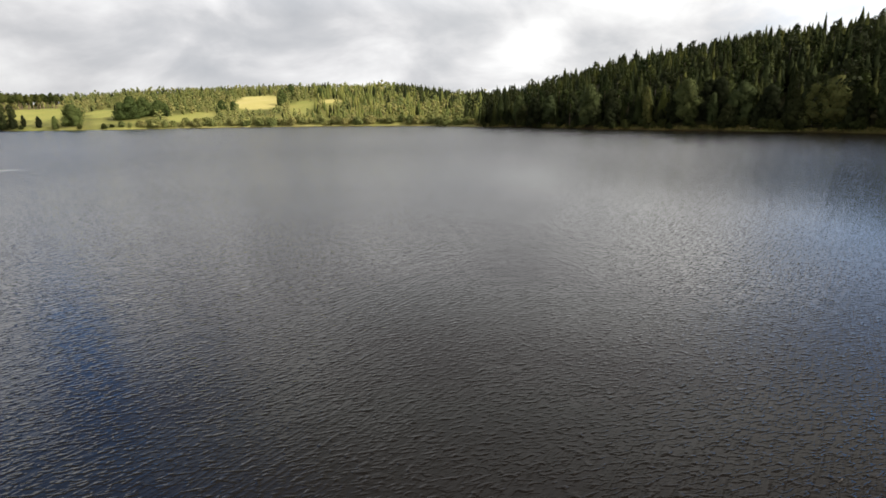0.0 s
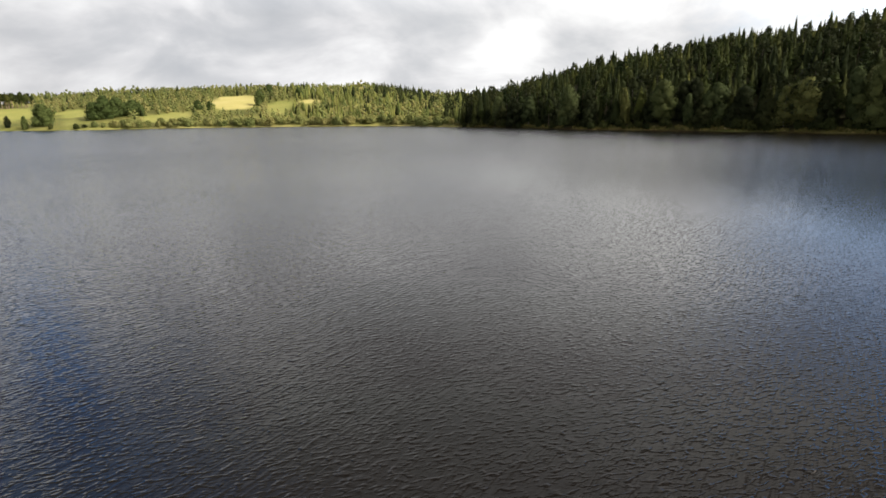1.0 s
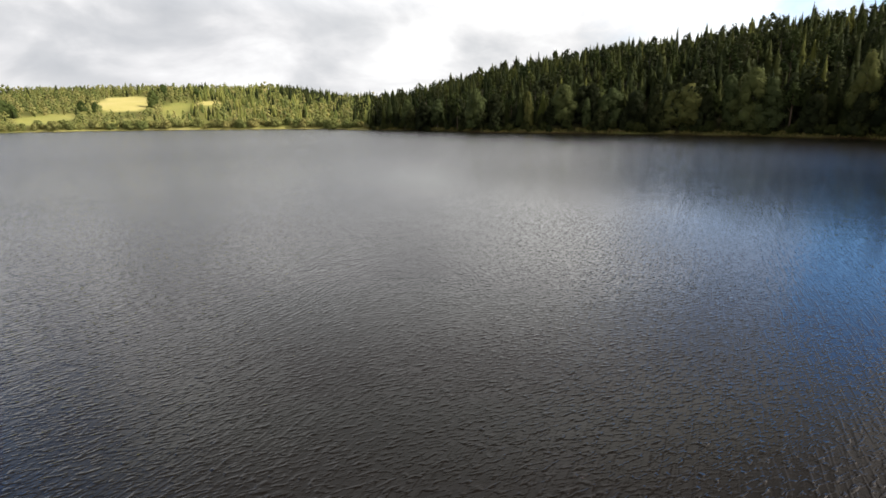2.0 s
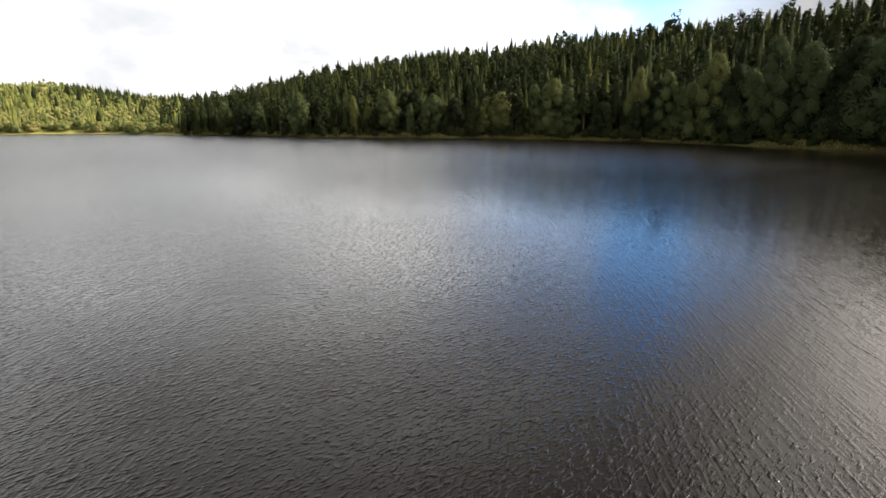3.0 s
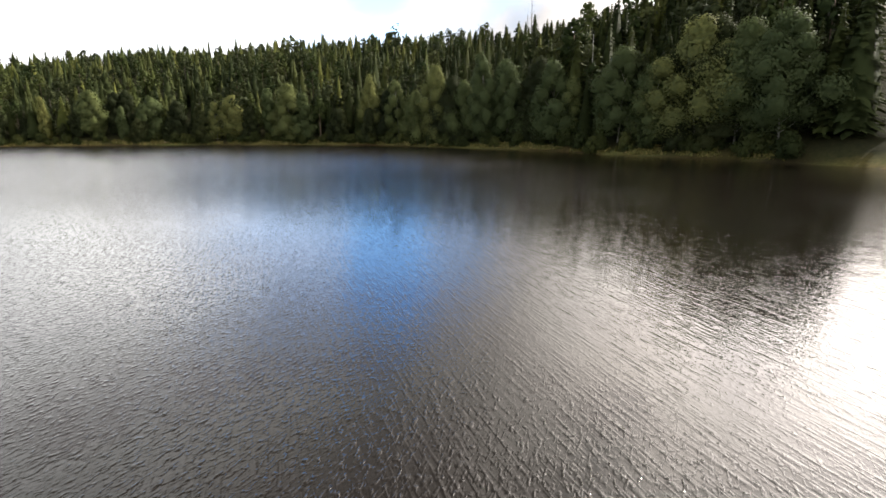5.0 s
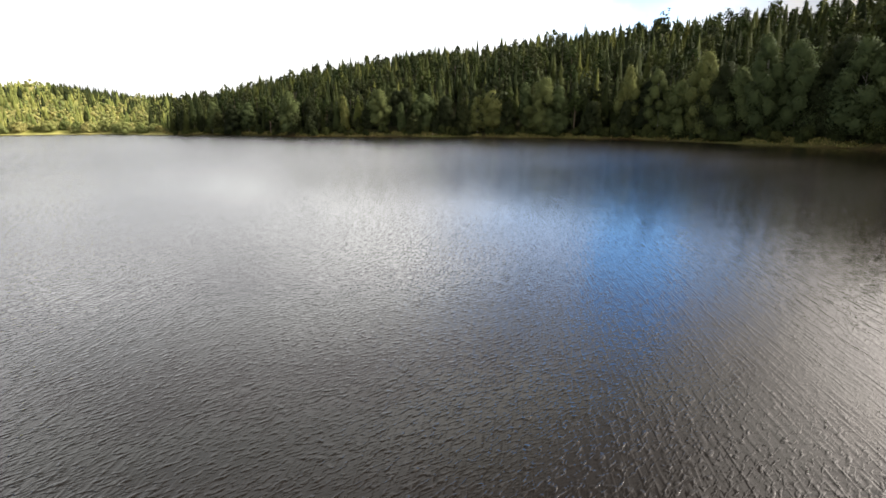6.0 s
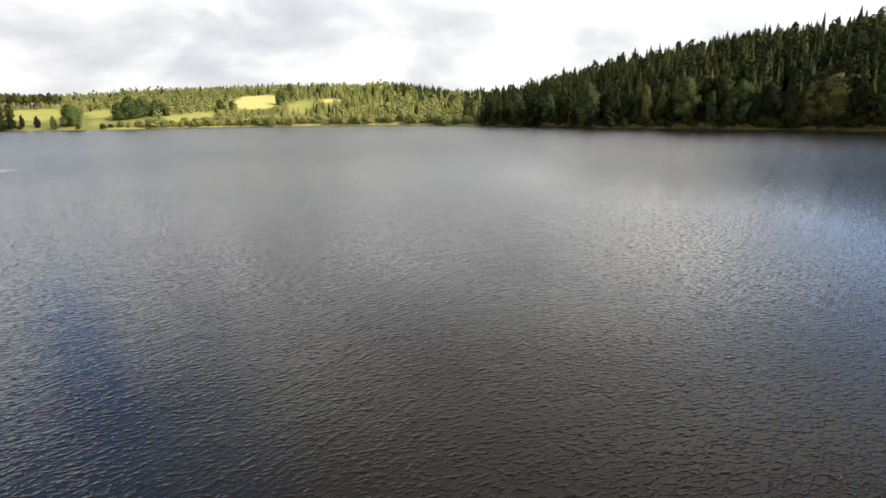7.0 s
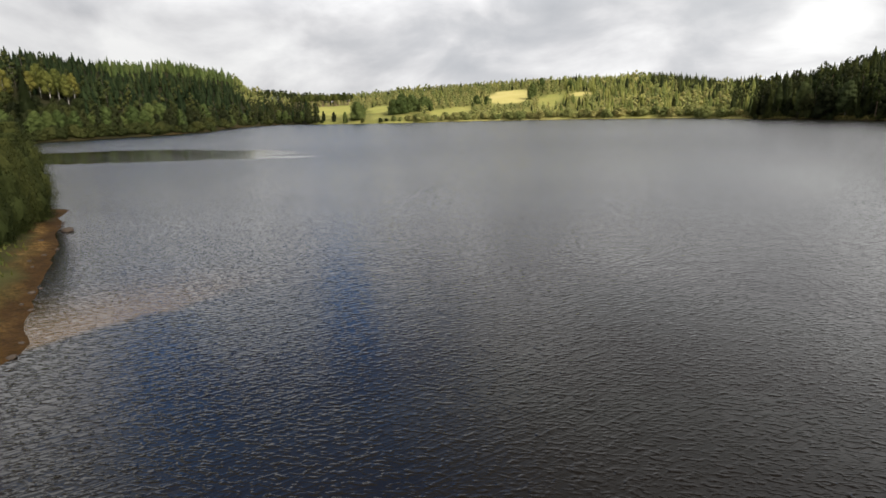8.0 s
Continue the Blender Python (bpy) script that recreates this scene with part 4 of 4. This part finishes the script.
def with_trunk(crown, trunk, centres=()):
    v, f = joined([crown, trunk])
    n, f = soft_normals(v, f, centres)
    return v, f, np.concatenate([np.zeros(len(crown[1]), int), np.ones(len(trunk[1]), int)]), n


def leafy_tree(shape, trunk):
    return with_trunk(shape[0], trunk, shape[1])


def spots_in(b0, b1, near, far, spacing, rng, keep):
    """Scattered spots of a wood between two bearings."""
    out, cells = [], {}
    area = 0.5 * radians(b1 - b0) * (far * far - near * near)
    for _ in range(int(area / spacing ** 2 * 2.2)):
        b = rng.uniform(b0, b1)
        d = math.sqrt(rng.uniform(near * near, far * far))
        x, y = at(b, d)
        ok, gap_ = keep(b, d, x, y)
        if not ok:
            continue
        g = spacing * gap_
        cx, cy = int(x // spacing), int(y // spacing)
        if any(math.hypot(x - p[0], y - p[1]) < g for i in (-1, 0, 1) for j in (-1, 0, 1) for p in cells.get((cx + i, cy + j), ())):
            continue
        cells.setdefault((cx, cy), []).append((x, y))
        out.append((b, d, x, y))
    return out


def plant_woods():
    rng = np.random.default_rng(33)
    spruces = [with_trunk(spruce_shape(150, rng, w), bare_spruce_trunk(rng)) for w in (0.18, 0.23, 0.28, 0.33)]
    thin = [with_trunk(spruce_shape(84, rng, w), bare_spruce_trunk(rng)) for w in (0.24, 0.31, 0.38)]
    pines = [leafy_tree(broad_shape(190, rng, k, 0.55, 0.2, 0.037), bare_spruce_trunk(rng, 0.009)) for k in (6, 8)]
    leafy = [leafy_tree(broad_shape(330, rng, k, 0.10, 0.33, 0.042), bare_spruce_trunk(rng)) for k in (8, 10)]
    fine_leafy = [leafy_tree(broad_shape(800, rng, k, 0.10, 0.30, 0.026), bare_spruce_trunk(rng)) for k in (14, 17)]
    fine_spruces = [with_trunk(spruce_shape(430, rng, w, broadest=0.024), bare_spruce_trunk(rng)) for w in (0.19, 0.23, 0.27)]
    small_leafy = [leafy_tree(dense_shape(110, rng, k, 0.08, w, 0.028), bare_spruce_trunk(rng)) for k, w in ((6, 0.31), (7, 0.26), (6, 0.35), (8, 0.22))]

    def sort_out(found, shares, heights, breadth=lambda b, d: 1.0):
        """Deal the spots out to the kinds of tree."""
        dealt = {k: ([], [], []) for k in shares[0]}
        for b, d, x, y in found:
            kinds, weights = shares[0], shares[1](b, d)
            k = kinds[int(rng.choice(len(kinds), p=weights))]
            z = float(land_height(x, y))
            dealt[k][0].append((x, y, z))
            dealt[k][1].append(heights(b, d) * (rng.uniform(1.15, 1.32) if rng.random() < 0.05 else rng.uniform(0.62, 1.1)))
            dealt[k][2].append(rng.uniform(0.85, 1.2) * (breadth(b, d) if k == "leafy" else 1.0))
        return dealt

    def slope(b, d):
        s = table(SHORE, 1, b)
        return (d - s) / (table(RIDGE, 1, b) - s)

    # the wooded hill by the water
    def keep_hill(b, d, x, y):
        s = table(SHORE, 1, b)
        if d < s + 5.5 or slope(b, d) > 1.12:
            return False, 1
        return True, 1.0 if slope(b, d) < 0.8 else 0.85
    found = spots_in(-75, 14, 105, 330, 2.9, rng, keep_hill)
    tall = lambda b, d: float(table(STATURE, 1, b)) * (0.98 - 0.26 * min(1, slope(b, d)))
    # more of the lightened spruces above mid-slope, standing in for sunlit tops
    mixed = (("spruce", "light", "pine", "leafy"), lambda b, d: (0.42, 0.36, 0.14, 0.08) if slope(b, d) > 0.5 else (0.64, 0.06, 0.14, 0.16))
    dealt = sort_out([f for f in found if f[0] >= -38], mixed, tall)
    woods("spruce_wood", "dense dark spruce wood on the hillside", spruces, *dealt["spruce"], [M_SPRUCE, M_BARK], 1)
    woods("pine_wood", "scattered pines on the wooded hillside", pines, *dealt["pine"], [M_PINE, M_PINE_BARK], 2)
    woods("alder_wood", "scattered broad-leaved trees on the wooded hillside", leafy, *dealt["leafy"], [M_ALDER, M_BARK], 3)
    woods("light_spruce_wood", "lighter green spruces near the hilltop", spruces, *dealt["light"], [M_SUN_TINT, M_BARK], 15)
    dealt = sort_out([f for f in found if f[0] < -38], mixed, tall)
    woods("near_spruce_wood", "tall dark spruces on the near hillside", fine_spruces, *dealt["spruce"], [M_SPRUCE, M_BARK], 10)
    woods("near_light_wood", "lighter green spruces on the near hillside", fine_spruces, *dealt["light"], [M_SUN_TINT, M_BARK], 16)
    woods("near_pine_wood", "tall pines on the near hillside", pines, *dealt["pine"], [M_PINE, M_PINE_BARK], 11)
    woods("near_alder_wood", "broad-leaved trees on the near hillside", fine_leafy, *dealt["leafy"], [M_ALDER, M_BARK], 12)

    # the sunlit slope across the lake; part of its sunlight is in the leaf colours
    def keep_far(b, d, x, y):
        if d < table(SHORE, 1, b) + 5 or slope(b, d) > 1.1:
            return False, 1
        a = radians(b)
        ds = np.array([d, d + 7, d + 13])
        f = field_masks(-ds * math.sin(a), ds * math.cos(a))
        if max(v.max() for v in f.values()) > 0.15:
            return False, 1
        if (b > 43 and slope(b, d) < 0.12) or (b > 53.6 and slope(b, d) < 0.42):
            return False, 1
        return True, 0.9 if b < 29 or slope(b, d) > 0.75 else 1.0
    found = spots_in(12, 61, 200, 560, 3.3, rng, keep_far)
    low = lambda b, d: float(table(STATURE, 1, b)) * ((0.50 + 0.45 * min(1, slope(b, d))) if b > 29 else (0.72 + 0.32 * min(1, slope(b, d))))
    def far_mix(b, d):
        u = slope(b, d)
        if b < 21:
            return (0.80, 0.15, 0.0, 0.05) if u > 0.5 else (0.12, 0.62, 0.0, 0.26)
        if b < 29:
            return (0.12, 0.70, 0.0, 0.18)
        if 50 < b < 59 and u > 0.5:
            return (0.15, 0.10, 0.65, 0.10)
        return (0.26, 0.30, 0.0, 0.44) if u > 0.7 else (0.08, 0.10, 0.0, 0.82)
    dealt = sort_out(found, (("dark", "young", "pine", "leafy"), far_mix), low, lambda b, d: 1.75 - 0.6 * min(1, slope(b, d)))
    woods("far_spruce_wood", "dark spruces on the ridge across the lake", thin, *dealt["dark"], [M_SPRUCE, M_BARK], 4)
    woods("far_young_wood", "young spruces on the sunlit far slope", thin, *dealt["young"], [M_YOUNG_SUN_TINT, M_BARK], 13)
    woods("far_pine_wood", "row of pines with bare trunks above the meadow", pines, *dealt["pine"], [M_PINE, M_PINE_BARK], 14)
    woods("far_birch_wood", "sunlit birches and scrub on the far slope", small_leafy, *dealt["leafy"], [M_SCRUB_SUN_TINT, M_BARK], 5)

    # the hill beyond the side bay
    def keep_side(b, d, x, y):
        if b > 73.2 and d < 292:
            return False, 1
        return (table(SHORE, 1, b) + (10 if b > 60 else 5) < d and slope(b, d) < (1.1 if b > 60.5 else 0.42)), 1.0
    found = spots_in(53.6, 86, 240, 540, 3.4, rng, keep_side)
    side = lambda b, d: float(np.interp(b, [53, 60, 63], [6.0, 7.5, 9.0])) - 1.0 * min(1, slope(b, d))
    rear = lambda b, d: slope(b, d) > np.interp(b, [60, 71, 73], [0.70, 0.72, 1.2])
    # front wood coloured as if shaded, ridge wood as if sunlit
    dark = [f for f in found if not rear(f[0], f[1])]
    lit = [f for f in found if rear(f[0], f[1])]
    dealt = sort_out(dark, (("spruce", "leafy"), lambda b, d: (0.25, 0.75) if slope(b, d) < 0.12 or b < 60 else (0.6, 0.4) if (b > 73 and slope(b, d) < 0.5) or slope(b, d) < 0.18 else (0.86, 0.14)), side)
    woods("side_spruce_wood", "dark spruce wood on the hill beyond the bay", thin, *dealt["spruce"], [M_SHADE_TINT, M_BARK], 6)
    woods("side_birch_wood", "birches at the foot of the hill beyond the bay", small_leafy, *dealt["leafy"], [M_WILLOW, M_BARK], 7)
    # the lighter meadow green paints sunlight onto the ridge trees
    dealt = sort_out(lit, (("spruce", "leafy"), lambda b, d: (0.85, 0.15)), side)
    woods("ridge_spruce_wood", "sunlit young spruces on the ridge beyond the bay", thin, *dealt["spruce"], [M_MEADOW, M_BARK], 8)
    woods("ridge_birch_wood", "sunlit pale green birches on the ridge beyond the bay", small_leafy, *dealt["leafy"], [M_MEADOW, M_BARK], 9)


plant_woods()


# ---------------------------------------------------------------- grass on the banks
def bank_grass():
    rng = np.random.default_rng(17)
    vs, ts = [], []
    for b in np.concatenate([rng.uniform(-71, 13, 5200)]):
        if 0.5 + 0.5 * math.sin(b * 1.9 + 2 * math.sin(b * 0.7)) < rng.uniform(0, 0.9):
            continue
        s = shore_at(b)
        for k in range(3):
            d = s + rng.uniform(-0.1, 2.2)
            x, y = at(b + rng.uniform(-0.1, 0.1), d)
            z = float(land_height(x, y))
            h = rng.uniform(0.15, 0.55)
            a = rng.uniform(0, math.pi)
            w = rng.uniform(0.10, 0.25)
            dx, dy = w * math.cos(a), w * math.sin(a)
            lx, ly = rng.uniform(-0.2, 0.2, 2)
            vs += [(x - dx, y - dy, z - 0.05), (x + dx, y + dy, z - 0.05), (x + dx * 0.4 + lx, y + dy * 0.4 + ly, z + h), (x - dx * 0.5 + lx, y - dy * 0.5 + ly, z + h * 0.9)]
            ts += [rng.random()] * 4
    n = len(vs) // 4
    me = mesh_of("bank_grass", np.array(vs), np.arange(4 * n).reshape(n, 4), [M_REED])
    point_values(me, "tone", ts)
    tagged(new("bank_grass", me), "yellowing grass and sedge along the water's edge", "grass", kind="stuff")
    vs, ts = [], []
    for k in range(9000):
        x, y = rng.uniform(-60, -26), rng.uniform(-6, 15)
        inside = float(spit_inside(x, y))
        if not 1.3 < inside < 8 or rng.random() > 0.1 + 0.3 * (inside - 1.3):
            continue
        z = float(land_height(x, y))
        for j in range(3):
            px, py = x + rng.uniform(-0.2, 0.2), y + rng.uniform(-0.2, 0.2)
            h, a, w = rng.uniform(0.08, 0.26), rng.uniform(0, math.pi), rng.uniform(0.03, 0.07)
            dx, dy = w * math.cos(a), w * math.sin(a)
            lx, ly = rng.uniform(-0.15, 0.15, 2)
            vs += [(px - dx, py - dy, z - 0.05), (px + dx, py + dy, z - 0.05), (px + dx * 0.3 + lx, py + dy * 0.3 + ly, z + h), (px - dx * 0.3 + lx, py - dy * 0.3 + ly, z + h * 0.9)]
            ts += [rng.random()] * 4
    n = len(vs) // 4
    me = mesh_of("bank_grass", np.array(vs), np.arange(4 * n).reshape(n, 4), [M_TURF])
    point_values(me, "tone", ts)
    tagged(new("beach_grass", me), "rough green grass between the bushes and the sand", "grass", kind="stuff")


bank_grass()


# ---------------------------------------------------------------- stones at the sandy point
def shore_stones():
    rng = np.random.default_rng(29)
    shapes = []
    for k in range(5):
        bm = bmesh.new()
        bmesh.ops.create_icosphere(bm, subdivisions=2, radius=1.0)
        ph = rng.uniform(0, 9, 3)
        for v in bm.verts:
            c = v.co.copy()
            v.co *= 1 + 0.16 * math.sin(c.x * 2.3 + ph[0]) + 0.13 * math.sin(c.y * 3.1 + ph[1]) + 0.10 * math.sin(c.z * 4.0 + ph[2])
            v.co.z *= 0.6
        me = bpy.data.meshes.new("stone")
        bm.to_mesh(me)
        bm.free()
        me.materials.append(M_STONE)
        me.polygons.foreach_set("use_smooth", np.full(len(me.polygons), True))
        shapes.append(me)
    n = 0
    while n < 34:
        x, y = rng.uniform(-58, -20), rng.uniform(0, 15)
        inside = float(spit_inside(x, y))
        if not -1.3 < inside < 0.9:
            continue
        r = rng.uniform(0.04, 0.12)
        ob = tagged(new("stone", shapes[n % 5]), "rounded brown stone at the edge of the sandy beach", "stone", "stones by the beach")
        ob.matrix_basis = pose(x, y, float(land_height(x, y)) + r * 0.2, 0, 0, rng.uniform(0, 360)) @ Matrix.Diagonal((r * rng.uniform(1, 1.7), r, r, 1))
        n += 1
    a = radians(77.3)
    ob = tagged(new("stone", shapes[0]), "dark boulder lying in the shallow water", "stone", "stones by the beach")
    ob.matrix_basis = pose(-41.7, 10.1, 0.05, 0, 0, 20) @ Matrix.Diagonal((0.5, 0.28, 0.3, 1))


shore_stones()
